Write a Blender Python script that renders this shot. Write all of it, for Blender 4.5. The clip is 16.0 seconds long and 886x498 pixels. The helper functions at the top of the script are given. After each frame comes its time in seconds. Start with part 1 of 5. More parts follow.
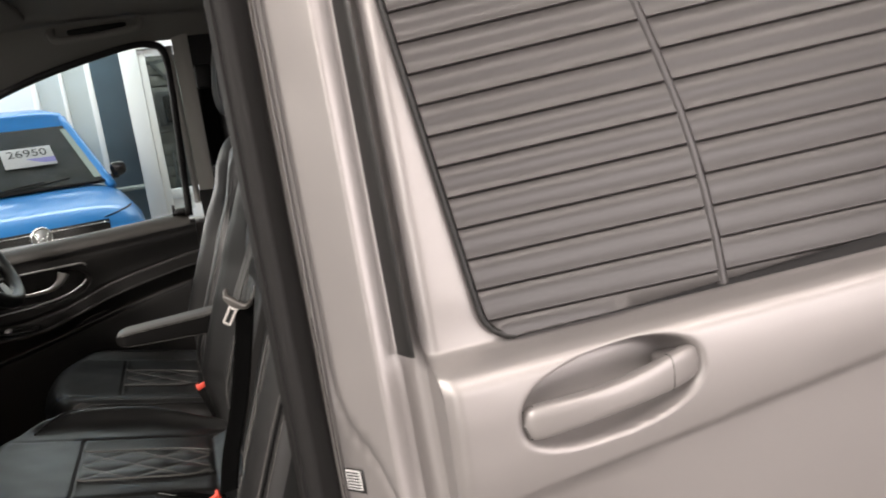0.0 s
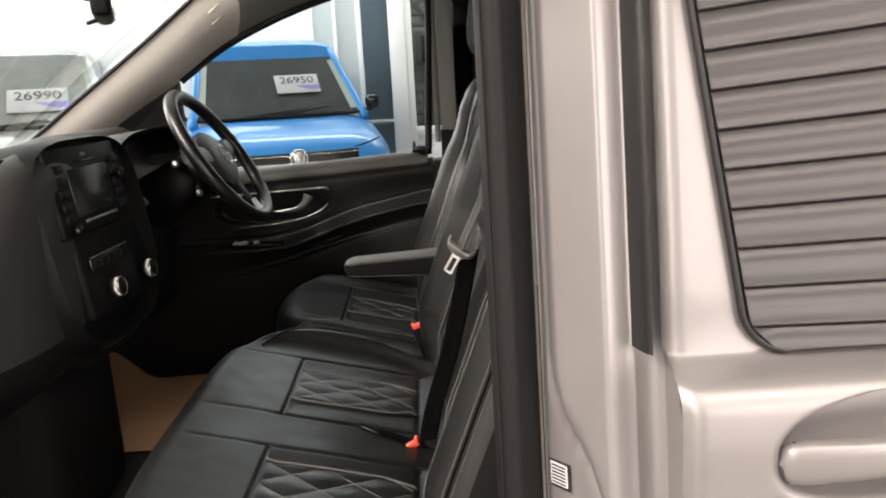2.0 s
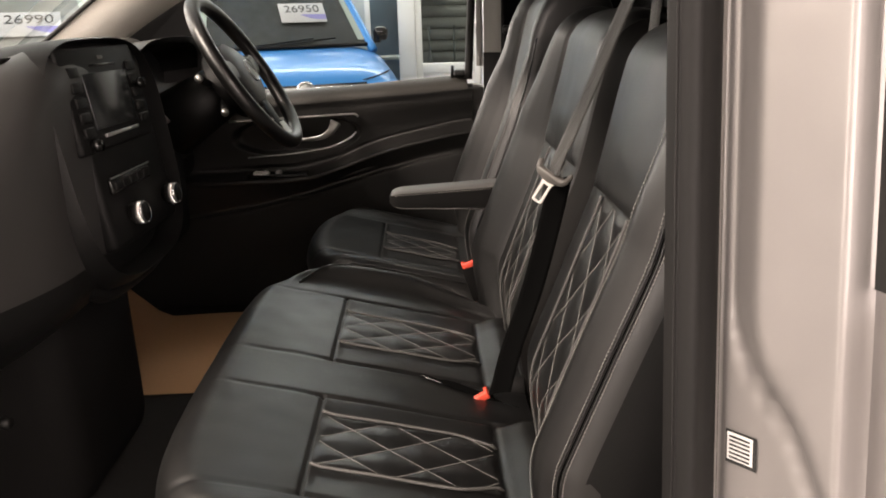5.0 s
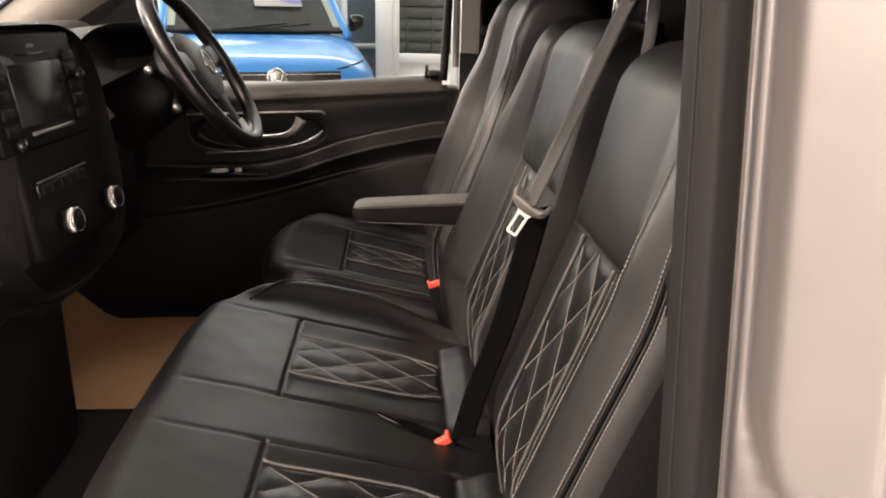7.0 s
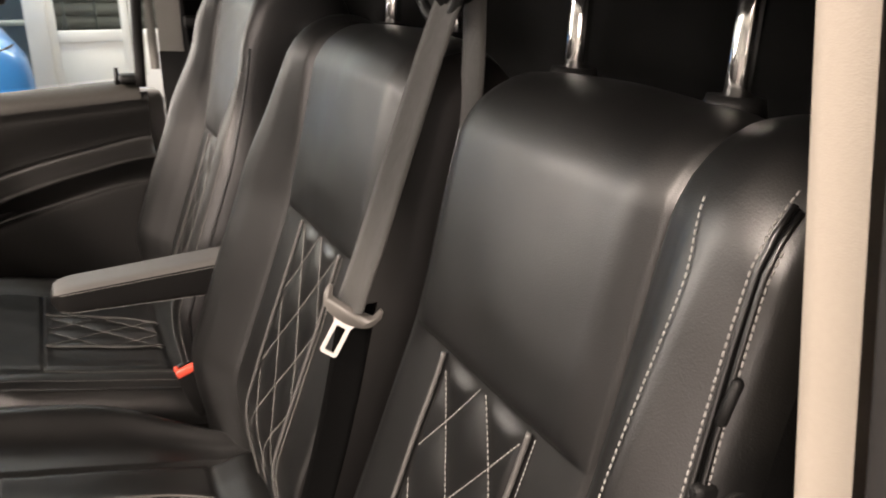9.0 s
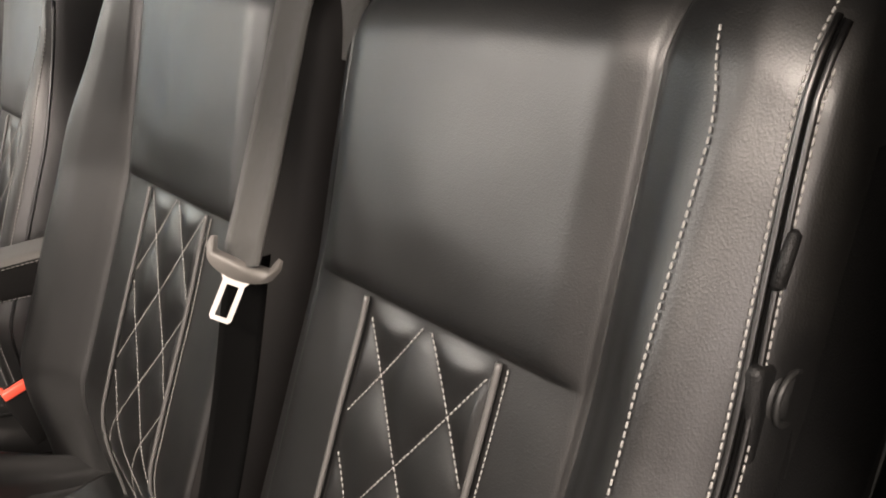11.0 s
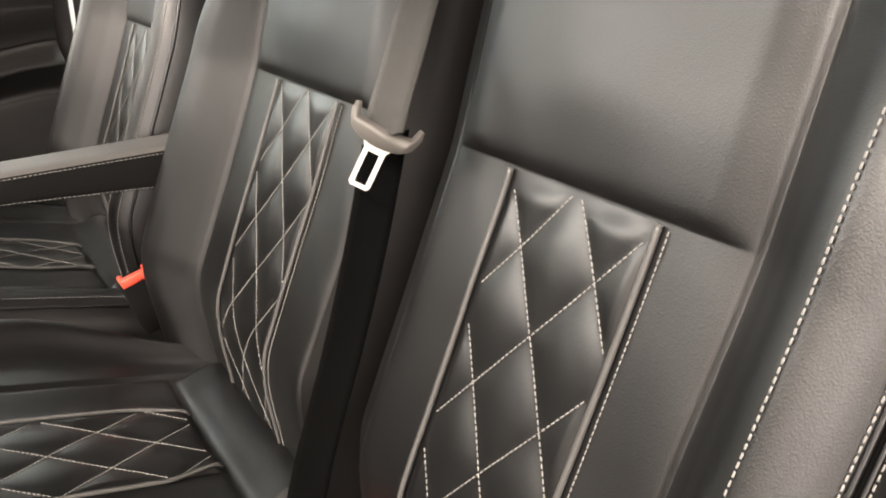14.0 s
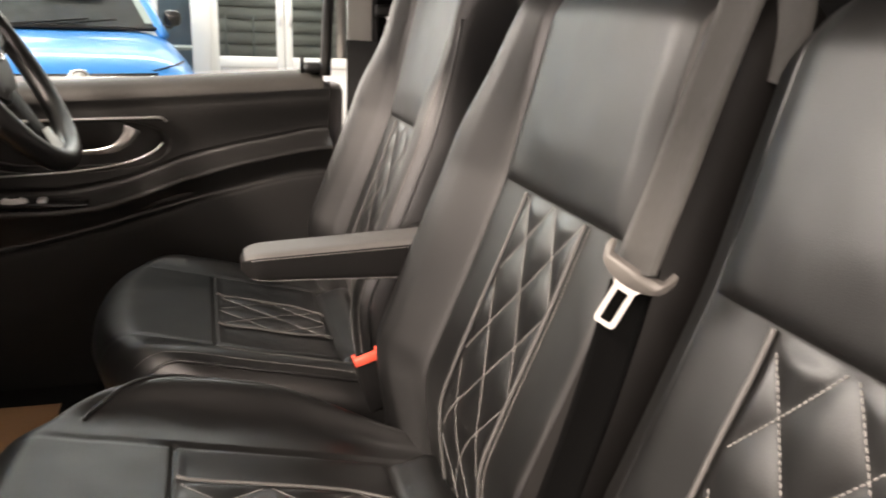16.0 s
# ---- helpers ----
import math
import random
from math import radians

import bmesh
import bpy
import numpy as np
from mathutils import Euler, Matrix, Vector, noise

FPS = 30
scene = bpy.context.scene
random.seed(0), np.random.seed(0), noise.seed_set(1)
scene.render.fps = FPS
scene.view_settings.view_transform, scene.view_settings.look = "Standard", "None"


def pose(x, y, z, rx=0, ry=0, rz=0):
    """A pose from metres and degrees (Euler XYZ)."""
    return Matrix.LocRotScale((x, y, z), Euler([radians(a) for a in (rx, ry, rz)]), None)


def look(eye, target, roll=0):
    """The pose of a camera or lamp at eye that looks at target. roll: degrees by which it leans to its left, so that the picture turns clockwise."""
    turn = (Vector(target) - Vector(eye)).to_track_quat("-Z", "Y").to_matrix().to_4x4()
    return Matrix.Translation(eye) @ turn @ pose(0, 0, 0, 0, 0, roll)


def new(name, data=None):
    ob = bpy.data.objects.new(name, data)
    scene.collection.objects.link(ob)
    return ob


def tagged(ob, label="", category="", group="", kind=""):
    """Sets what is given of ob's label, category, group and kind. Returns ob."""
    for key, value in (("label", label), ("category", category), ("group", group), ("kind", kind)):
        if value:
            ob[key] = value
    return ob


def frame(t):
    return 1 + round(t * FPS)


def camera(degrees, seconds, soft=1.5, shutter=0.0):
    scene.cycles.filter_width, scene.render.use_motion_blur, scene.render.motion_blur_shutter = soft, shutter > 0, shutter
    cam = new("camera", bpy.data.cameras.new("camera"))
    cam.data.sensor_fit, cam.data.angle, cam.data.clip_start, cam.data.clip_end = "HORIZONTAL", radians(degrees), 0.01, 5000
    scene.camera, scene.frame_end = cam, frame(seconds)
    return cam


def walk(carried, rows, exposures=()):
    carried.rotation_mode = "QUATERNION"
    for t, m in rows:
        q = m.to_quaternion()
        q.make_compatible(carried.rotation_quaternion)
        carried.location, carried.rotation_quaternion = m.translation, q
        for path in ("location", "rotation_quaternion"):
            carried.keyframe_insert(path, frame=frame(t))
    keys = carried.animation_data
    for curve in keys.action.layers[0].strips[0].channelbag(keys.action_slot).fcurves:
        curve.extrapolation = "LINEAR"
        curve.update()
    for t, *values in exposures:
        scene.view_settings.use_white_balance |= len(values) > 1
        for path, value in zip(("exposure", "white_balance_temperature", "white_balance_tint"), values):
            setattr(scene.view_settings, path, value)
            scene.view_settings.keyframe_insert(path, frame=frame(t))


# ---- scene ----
cam = camera(61.0, 16.0, soft=1.9, shutter=0.3)
PATH = [
    (0, (-0.111, -0.656, 1.428), (0.524, 1.204, 1.054), -7.6),
    (0.5, (-0.170, -0.653, 1.431), (0.393, 1.226, 1.040), -7.2),
    (1, (-0.166, -0.626, 1.422), (0.285, 1.287, 1.048), -5.6),
    (1.5, (-0.110, -0.581, 1.417), (0.084, 1.372, 1.033), -3.9),
    (2, (-0.101, -0.547, 1.418), (-0.061, 1.403, 0.979), -3.0),
    (2.5, (-0.134, -0.502, 1.412), (-0.136, 1.441, 0.937), -1.9),
    (3, (-0.168, -0.466, 1.406), (-0.163, 1.473, 0.915), -1.8),
    (3.5, (-0.195, -0.444, 1.409), (-0.175, 1.492, 0.908), -2.1),
    (4, (-0.204, -0.425, 1.412), (-0.171, 1.506, 0.889), -2.2),
    (4.5, (-0.218, -0.399, 1.379), (-0.173, 1.523, 0.827), -2.1),
    (4.7, (-0.226, -0.394, 1.360), (-0.177, 1.524, 0.794), -1.9),
    (6.8, (-0.203, -0.282, 1.374), (-0.103, 1.620, 0.761), 0.5),
    (7, (-0.212, -0.269, 1.380), (-0.082, 1.632, 0.771), 1.2),
    (7.5, (-0.211, -0.185, 1.406), (-0.027, 1.706, 0.780), 1.3),
    (8, (-0.196, -0.108, 1.420), (0.092, 1.765, 0.781), 0.7),
    (8.5, (-0.200, -0.041, 1.418), (0.315, 1.779, 0.768), 0.2),
    (9, (-0.241, 0.048, 1.421), (0.613, 1.723, 0.739), 0.5),
    (9.2, (-0.238, 0.077, 1.418), (0.681, 1.713, 0.727), -0.1),
    (11.3, (-0.270, 0.139, 1.338), (0.969, 1.540, 0.626), -0.7),
    (11.5, (-0.278, 0.141, 1.335), (0.947, 1.539, 0.597), -0.9),
    (12, (-0.291, 0.153, 1.318), (0.860, 1.605, 0.566), -0.8),
    (12.5, (-0.295, 0.160, 1.300), (0.802, 1.641, 0.524), -0.3),
    (13, (-0.299, 0.158, 1.288), (0.780, 1.644, 0.499), 0.5),
    (13.5, (-0.301, 0.155, 1.280), (0.766, 1.653, 0.496), 1.0),
    (14, (-0.305, 0.153, 1.282), (0.756, 1.668, 0.522), 1.3),
    (14.5, (-0.305, 0.157, 1.292), (0.722, 1.714, 0.570), 1.3),
    (15, (-0.304, 0.166, 1.307), (0.638, 1.797, 0.634), 1.2),
    (15.5, (-0.309, 0.174, 1.310), (0.535, 1.882, 0.703), 2.1),
    (16, (-0.319, 0.174, 1.315), (0.264, 1.998, 0.736), 2.3),
]
walk(cam, [(t, look(eye, target, roll)) for t, eye, target, roll in PATH],
     exposures=[(0, -0.34, 6300, 10), (2, -0.16, 6450, 11), (4.5, 0.0, 6800, 13), (7, 0.24, 7100, 17), (8, 0.56, 6900, 16), (9, 0.46, 6950, 15), (11.5, 0.52, 6700, 12),
                 (12.5, 0.64, 6700, 11), (14.5, 0.82, 6700, 11), (16, 0.84, 6950, 15)])

# ---- light: a closed showroom, lamps in its ceiling, a shopfront behind the camera and unseen fills ----
world = bpy.data.worlds.new("world")
scene.world = world
world.use_nodes = True
world.node_tree.nodes["Background"].inputs[0].default_value = (0.75, 0.85, 1.0, 1)
world.node_tree.nodes["Background"].inputs[1].default_value = 0.3


def area(name, eye, target, sx, sy, power, colour):
    data = bpy.data.lights.new(name, "AREA")
    data.shape, data.size, data.size_y, data.energy, data.color = "RECTANGLE", sx, sy, power, colour
    ob = new(name, data)
    ob.matrix_world = look(eye, target)
    return ob


WARM, COOL = (1.0, 0.86, 0.76), (0.93, 1.0, 0.97)
area("ceiling_lamp", (2.2, -2.3, 3.95), (2.2, -2.3, 0), 5.0, 0.5, 190, WARM)
area("ceiling_lamp", (-3.1, -1.6, 3.95), (-3.1, -1.6, 0), 0.5, 4.5, 600, (1.0, 0.89, 0.79))
area("ceiling_lamp", (-5.6, 3.6, 3.95), (-5.6, 3.6, 0), 0.5, 4.5, 300, (1.0, 0.94, 0.87))
area("ceiling_lamp", (-1.6, 3.6, 3.95), (-1.6, 3.6, 0), 5.0, 0.4, 40, COOL)
area("ceiling_lamp", (-2.2, 8.2, 3.95), (-2.2, 8.2, 0), 9.0, 0.6, 245, COOL)
# Unseen lamp, added to lift the office behind the glass.
area("office_fill", (0.5, 10.0, 3.6), (0.5, 10.0, 0), 2.4, 0.5, 60, COOL)
area("unseen_daylight", (2.8, -5.8, 2.1), (0.2, 0.0, 1.2), 7.0, 3.2, 600, (1.0, 0.88, 0.83))
# Unseen fill, added to brighten the door pillar.
area("unseen_daylight", (-3.4, -5.8, 2.3), (0.0, 0.3, 1.2), 3.6, 2.4, 210, (1.0, 0.90, 0.85))
# Unseen panel, placed so that the seat leather reflects it.
area("unseen_daylight", (-8.8, 6.0, 2.2), (0, 0.8, 1.3), 5.4, 3.6, 960, (1.0, 0.94, 0.88))


# ---- materials ----
def mat(name, colour, rough=0.5, metal=0.0, grain=0.0, size=200.0, bump=0.0, stain=0.0, coat=0.0, spec=0.5, sheen=0.0, bdist=0.001):
    m = bpy.data.materials.new(name)
    m.use_nodes = True
    nt = m.node_tree
    b = nt.nodes["Principled BSDF"]
    b.inputs["Base Color"].default_value = (*colour, 1)
    b.inputs["Roughness"].default_value = rough
    b.inputs["Metallic"].default_value = metal
    b.inputs["Coat Weight"].default_value = coat
    b.inputs["Coat Roughness"].default_value = 0.08
    b.inputs["Specular IOR Level"].default_value = spec
    b.inputs["Sheen Weight"].default_value = sheen
    tc = nt.nodes.new("ShaderNodeTexCoord")
    if grain or stain:
        fine = nt.nodes.new("ShaderNodeTexNoise")
        fine.inputs["Scale"].default_value = size
        fine.inputs["Detail"].default_value = 4
        wide = nt.nodes.new("ShaderNodeTexNoise")
        wide.inputs["Scale"].default_value = max(2.0, size / 40)
        wide.inputs["Detail"].default_value = 3
        for n in (fine, wide):
            nt.links.new(tc.outputs["Object"], n.inputs["Vector"])
        a = nt.nodes.new("ShaderNodeMath"); a.operation = "MULTIPLY_ADD"
        a.inputs[1].default_value, a.inputs[2].default_value = 2 * grain, 1 - grain
        nt.links.new(fine.outputs["Fac"], a.inputs[0])
        c = nt.nodes.new("ShaderNodeMath"); c.operation = "MULTIPLY_ADD"
        c.inputs[1].default_value, c.inputs[2].default_value = 2 * stain, 1 - stain
        nt.links.new(wide.outputs["Fac"], c.inputs[0])
        d = nt.nodes.new("ShaderNodeMath"); d.operation = "MULTIPLY"
        nt.links.new(a.outputs[0], d.inputs[0]); nt.links.new(c.outputs[0], d.inputs[1])
        v = nt.nodes.new("ShaderNodeVectorMath"); v.operation = "SCALE"
        v.inputs[0].default_value = colour
        nt.links.new(d.outputs[0], v.inputs["Scale"])
        nt.links.new(v.outputs[0], b.inputs["Base Color"])
        e = nt.nodes.new("ShaderNodeMath"); e.operation = "MULTIPLY_ADD"
        e.inputs[1].default_value, e.inputs[2].default_value = 0.16, rough - 0.08
        nt.links.new(wide.outputs["Fac"], e.inputs[0]); nt.links.new(e.outputs[0], b.inputs["Roughness"])
    if bump:
        t = nt.nodes.new("ShaderNodeTexVoronoi")
        t.inputs["Scale"].default_value = size * 3
        n2 = nt.nodes.new("ShaderNodeTexNoise")
        n2.inputs["Scale"].default_value = size / 6
        n2.inputs["Detail"].default_value = 5
        nt.links.new(tc.outputs["Object"], t.inputs["Vector"])
        nt.links.new(tc.outputs["Object"], n2.inputs["Vector"])
        s = nt.nodes.new("ShaderNodeMath"); s.operation = "MULTIPLY_ADD"
        s.inputs[1].default_value = 1.6
        nt.links.new(n2.outputs["Fac"], s.inputs[0]); nt.links.new(t.outputs["Distance"], s.inputs[2])
        bp = nt.nodes.new("ShaderNodeBump")
        bp.inputs["Strength"].default_value, bp.inputs["Distance"].default_value = bump, bdist
        nt.links.new(s.outputs[0], bp.inputs["Height"]); nt.links.new(bp.outputs[0], b.inputs["Normal"])
    return m


def glass_mat(name, gloss, tint, rough=0.0):
    m = bpy.data.materials.new(name)
    m.use_nodes = True
    nt = m.node_tree
    nt.nodes.remove(nt.nodes["Principled BSDF"])
    t, g, x = nt.nodes.new("ShaderNodeBsdfTransparent"), nt.nodes.new("ShaderNodeBsdfGlossy"), nt.nodes.new("ShaderNodeMixShader")
    t.inputs[0].default_value, g.inputs["Roughness"].default_value = (*tint, 1), rough
    f = nt.nodes.new("ShaderNodeFresnel"); f.inputs[0].default_value = 1.45
    k = nt.nodes.new("ShaderNodeMath"); k.operation = "MULTIPLY"; k.inputs[1].default_value = gloss
    nt.links.new(f.outputs[0], k.inputs[0]); nt.links.new(k.outputs[0], x.inputs[0])
    nt.links.new(t.outputs[0], x.inputs[1]); nt.links.new(g.outputs[0], x.inputs[2])
    nt.links.new(x.outputs[0], nt.nodes["Material Output"].inputs["Surface"])
    return m


LEATHER = mat("black_leather", (0.0024, 0.0023, 0.0022), 0.41, grain=0.12, size=330, bump=0.15, stain=0.12, bdist=0.0005, spec=0.90)
LEATHER2 = mat("black_leather_smooth", (0.0036, 0.0035, 0.0034), 0.35, grain=0.12, size=330, bump=0.11, stain=0.12, bdist=0.0005, spec=0.95)
# Duller, browner copy of the leather; holds the shade on the backrest sides.
FLANKSHADE = mat("shaded_side_leather", (0.0046, 0.0039, 0.0035), 0.60, grain=0.12, size=330, bump=0.15, stain=0.12, bdist=0.0005, spec=0.22)
THREAD = mat("pale_thread", (0.25, 0.242, 0.23), 0.75, grain=0.2, size=900)
PIPING = mat("grey_piping", (0.080, 0.078, 0.075), 0.35, grain=0.1, size=300)
WEB = mat("belt_webbing", (0.028, 0.027, 0.0245), 0.75, grain=0.2, size=700, bump=0.5, stain=0.15, sheen=0.15)
# Near-black for webbing and recesses; shade is put into the colour.
WEBSHADE = mat("webbing_recess_shade", (0.0025, 0.0025, 0.0025), 0.95, grain=0.2, size=700, spec=0.04)
HEADLEATHER = mat("headrest_leather", (0.007, 0.0066, 0.0064), 0.70, grain=0.12, size=330, bump=0.1, stain=0.1, bdist=0.0005, spec=0.12)
CHROME = mat("chrome", (0.80, 0.79, 0.77), 0.14, metal=1.0)
TONGUE = mat("tongue_steel", (0.34, 0.325, 0.31), 0.42, metal=0.5, grain=0.04, size=300)
SWITCH = mat("pale_switch", (0.75, 0.74, 0.72), 0.35, grain=0.05, size=300)
# Door plastic lightened for the skylight that the ledge catches.
LITLEDGE = mat("lit_ledge", (0.036, 0.034, 0.030), 0.5, grain=0.15, size=300, bump=0.3, stain=0.2, bdist=0.0005)
SATIN = mat("satin_metal", (0.62, 0.62, 0.61), 0.32, metal=1.0, grain=0.05, size=200)
GREYPL = mat("grey_plastic", (0.115, 0.108, 0.100), 0.45, grain=0.06, size=200)
RED = mat("red_plastic", (0.85, 0.10, 0.06), 0.40)
BLACKPL = mat("black_plastic", (0.0042, 0.0042, 0.0042), 0.50, spec=0.25, grain=0.15, size=350, bump=0.35, stain=0.1, bdist=0.0005)
DOORPL = mat("door_card_plastic", (0.014, 0.0136, 0.013), 0.40, spec=0.6, grain=0.1, size=350, bump=0.12, stain=0.1, bdist=0.0005)
CONSOLE = mat("console_plastic", (0.0045, 0.0045, 0.0045), 0.50, spec=0.22, grain=0.12, size=350, bump=0.1, stain=0.1, bdist=0.0005)
LOWERPL = mat("lower_lining", (0.012, 0.0116, 0.0112), 0.6, spec=0.3, grain=0.15, size=350, bump=0.15, stain=0.15, bdist=0.0005)
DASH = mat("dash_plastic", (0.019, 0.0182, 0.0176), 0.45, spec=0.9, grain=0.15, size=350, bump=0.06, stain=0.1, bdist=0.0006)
ARMLIT = mat("lit_arm_leather", (0.095, 0.091, 0.087), 0.55, grain=0.15, size=330, bump=0.1, stain=0.15, bdist=0.0005)
MATTBLK = mat("matt_black_trim", (0.0046, 0.0044, 0.0043), 0.85, spec=0.15, grain=0.2, size=300)
GLOSSBLK = mat("gloss_black", (0.008, 0.008, 0.008), 0.12)
SCREEN = mat("screen_glass", (0.018, 0.020, 0.021), 0.18)
RUBBER = mat("rubber_seal", (0.010, 0.0096, 0.0094), 0.58, grain=0.12, size=200, stain=0.15, spec=0.25)
STRIP = mat("black_trim_strip", (0.012, 0.012, 0.0118), 0.45, grain=0.08, size=200)
PAINT = mat("silver_paint", (0.32, 0.303, 0.298), 0.45, metal=0.55, grain=0.02, size=900, stain=0.03, coat=0.30)
TRIM = mat("pale_pillar_trim", (0.80, 0.77, 0.70), 0.7, grain=0.06, size=400, bump=0.3, bdist=0.0005)
CREAM = mat("cream_pillar_trim", (0.33, 0.29, 0.245), 0.65, grain=0.05, size=400, bump=0.2, bdist=0.0005)
GREYTRIM = mat("grey_pillar_trim", (0.25, 0.243, 0.225), 0.65, grain=0.05, size=400)
LINING = mat("roof_lining", (0.19, 0.187, 0.175), 0.9, grain=0.12, size=500, bump=0.4, stain=0.06)
SLAT = mat("shutter_plastic", (0.042, 0.039, 0.039), 0.34, grain=0.07, size=150, bump=0.04, stain=0.10, bdist=0.0008)
CARPET = mat("carpet", (0.006, 0.006, 0.006), 0.95, grain=0.4, size=600, bump=0.8)
PAPER = mat("kraft_paper", (0.46, 0.27, 0.14), 0.85, grain=0.06, size=120, bump=0.15, stain=0.08)
LABEL = mat("label_white", (0.75, 0.75, 0.74), 0.5)
INK = mat("ink_black", (0.02, 0.02, 0.02), 0.6)
BLUE = mat("blue_paint", (0.02, 0.22, 0.60), 0.42, metal=0.15, grain=0.02, size=700, coat=0.5)
GREYCAR = mat("grey_paint", (0.30, 0.315, 0.31), 0.30, metal=0.3, grain=0.02, size=700, coat=0.8)
PRICECARD = mat("price_card_paper", (0.42, 0.43, 0.44), 0.6, grain=0.06, size=60)
# Both screens' colours are lifted to hold the showroom's pale reflections.
DARKGLASS = mat("dark_windscreen", (0.032, 0.037, 0.035), 0.06, spec=0.6, grain=0.35, size=12, stain=0.4)
REFLGLASS = mat("windscreen_painted_reflection", (0.20, 0.215, 0.205), 0.10, spec=0.6, grain=0.15, size=10, stain=0.3)
SIDEGLASS = mat("side_window_light", (0.35, 0.42, 0.38), 0.12)
LAMPGLASS = mat("headlamp_glass", (0.55, 0.57, 0.58), 0.12, metal=0.5, grain=0.25, size=60)
PURPLE = mat("violet_ink", (0.18, 0.17, 0.42), 0.5)
WALLW = mat("white_wall_paint", (0.80, 0.81, 0.79), 0.8, grain=0.02, size=60, bump=0.1, stain=0.03)
UPVC = mat("white_upvc", (0.82, 0.82, 0.79), 0.4, grain=0.02, size=60)
WALLG = mat("grey_wall_paint", (0.38, 0.375, 0.36), 0.8, grain=0.02, size=60, bump=0.1, stain=0.03)
CEIL = mat("ceiling_white", (0.78, 0.78, 0.76), 0.9, grain=0.02, size=40)
FLOORT = mat("showroom_tile", (0.20, 0.193, 0.185), 0.28, grain=0.05, size=30, stain=0.03)
CLAD = mat("grey_cladding", (0.27, 0.255, 0.235), 0.75, grain=0.2, size=40, bump=0.5, stain=0.2, bdist=0.004)
OFFICE = mat("office_blue_grey", (0.26, 0.33, 0.42), 0.5, grain=0.3, size=3, stain=0.4)
FROST = mat("frosted_panel", (0.50, 0.55, 0.54), 0.25, grain=0.03, size=5, stain=0.08)
SIGNGREY = mat("sign_grey", (0.10, 0.10, 0.10), 0.6, grain=0.1, size=60)
CLEAR = glass_mat("clear_glass", 0.3, (0.80, 0.825, 0.815))


# ---- helpers ----
def link(name, data, material, parent=None, label="", smooth=True):
    if isinstance(data, bmesh.types.BMesh):
        me = bpy.data.meshes.new(name)
        bmesh.ops.recalc_face_normals(data, faces=data.faces)
        data.to_mesh(me); data.free()
    else:
        me = bpy.data.meshes.new(name)
        me.from_pydata(data[0], [], data[1]); me.update()
    if smooth:
        me.polygons.foreach_set("use_smooth", [True] * len(me.polygons))
        me.update()
    me.materials.append(material)
    ob = new(name, me)
    ob.parent = parent
    if label:
        ob["label"] = label
    return ob


part = link


def thing(name, label, category, group="", kind="", at=(0, 0, 0)):
    ob = new(name)
    ob.empty_display_size = 0.05
    ob.location = at
    return tagged(ob, label, category, group, kind)


def sheet(us, vs, f):
    """A grid of points f(u, v) as vertices and quads."""
    verts = [tuple(f(u, v)) for v in vs for u in us]
    n = len(us)
    faces = [(j * n + i, j * n + i + 1, (j + 1) * n + i + 1, (j + 1) * n + i) for j in range(len(vs) - 1) for i in range(n - 1)]
    return verts, faces


def lin(a, b, n):
    return [a + (b - a) * i / (n - 1) for i in range(n)]


def joined(*meshes):
    verts, faces = [], []
    for v, f in meshes:
        k = len(verts)
        verts += v
        faces += [tuple(i + k for i in q) for q in f]
    return verts, faces


def smooth01(a, b, x):
    t = min(1.0, max(0.0, (x - a) / (b - a)))
    return t * t * (3 - 2 * t)


def knots(table, x):
    """Smooth monotone interpolation in a table of (x, value)."""
    if x <= table[0][0]:
        return table[0][1]
    if x >= table[-1][0]:
        return table[-1][1]
    i = 0
    while table[i + 1][0] < x:
        i += 1

    def slope(k):
        if k <= 0 or k >= len(table) - 1:
            return 0.0
        a, b, c = table[k - 1], table[k], table[k + 1]
        p, q = (b[1] - a[1]) / (b[0] - a[0]), (c[1] - b[1]) / (c[0] - b[0])
        return 0.0 if p * q <= 0 else 2 * p * q / (p + q)
    (a, p), (b, q) = table[i], table[i + 1]
    h = b - a
    t = (x - a) / h
    return (p * (1 + 2 * t) * (1 - t) ** 2 + q * t * t * (3 - 2 * t) + h * slope(i) * t * (1 - t) ** 2 - h * slope(i + 1) * t * t * (1 - t))


def spline(points, n):
    """Catmull-Rom through points, n steps per span."""
    p = [Vector(q) for q in points]
    p = [2 * p[0] - p[1]] + p + [2 * p[-1] - p[-2]]
    out = []
    for i in range(1, len(p) - 2):
        for k in range(n):
            t = k / n
            out.append(0.5 * ((2 * p[i]) + (p[i + 1] - p[i - 1]) * t + (2 * p[i - 1] - 5 * p[i] + 4 * p[i + 1] - p[i + 2]) * t * t
                              + (3 * p[i] - p[i - 1] - 3 * p[i + 1] + p[i + 2]) * t ** 3))
    return out + [p[-2]]


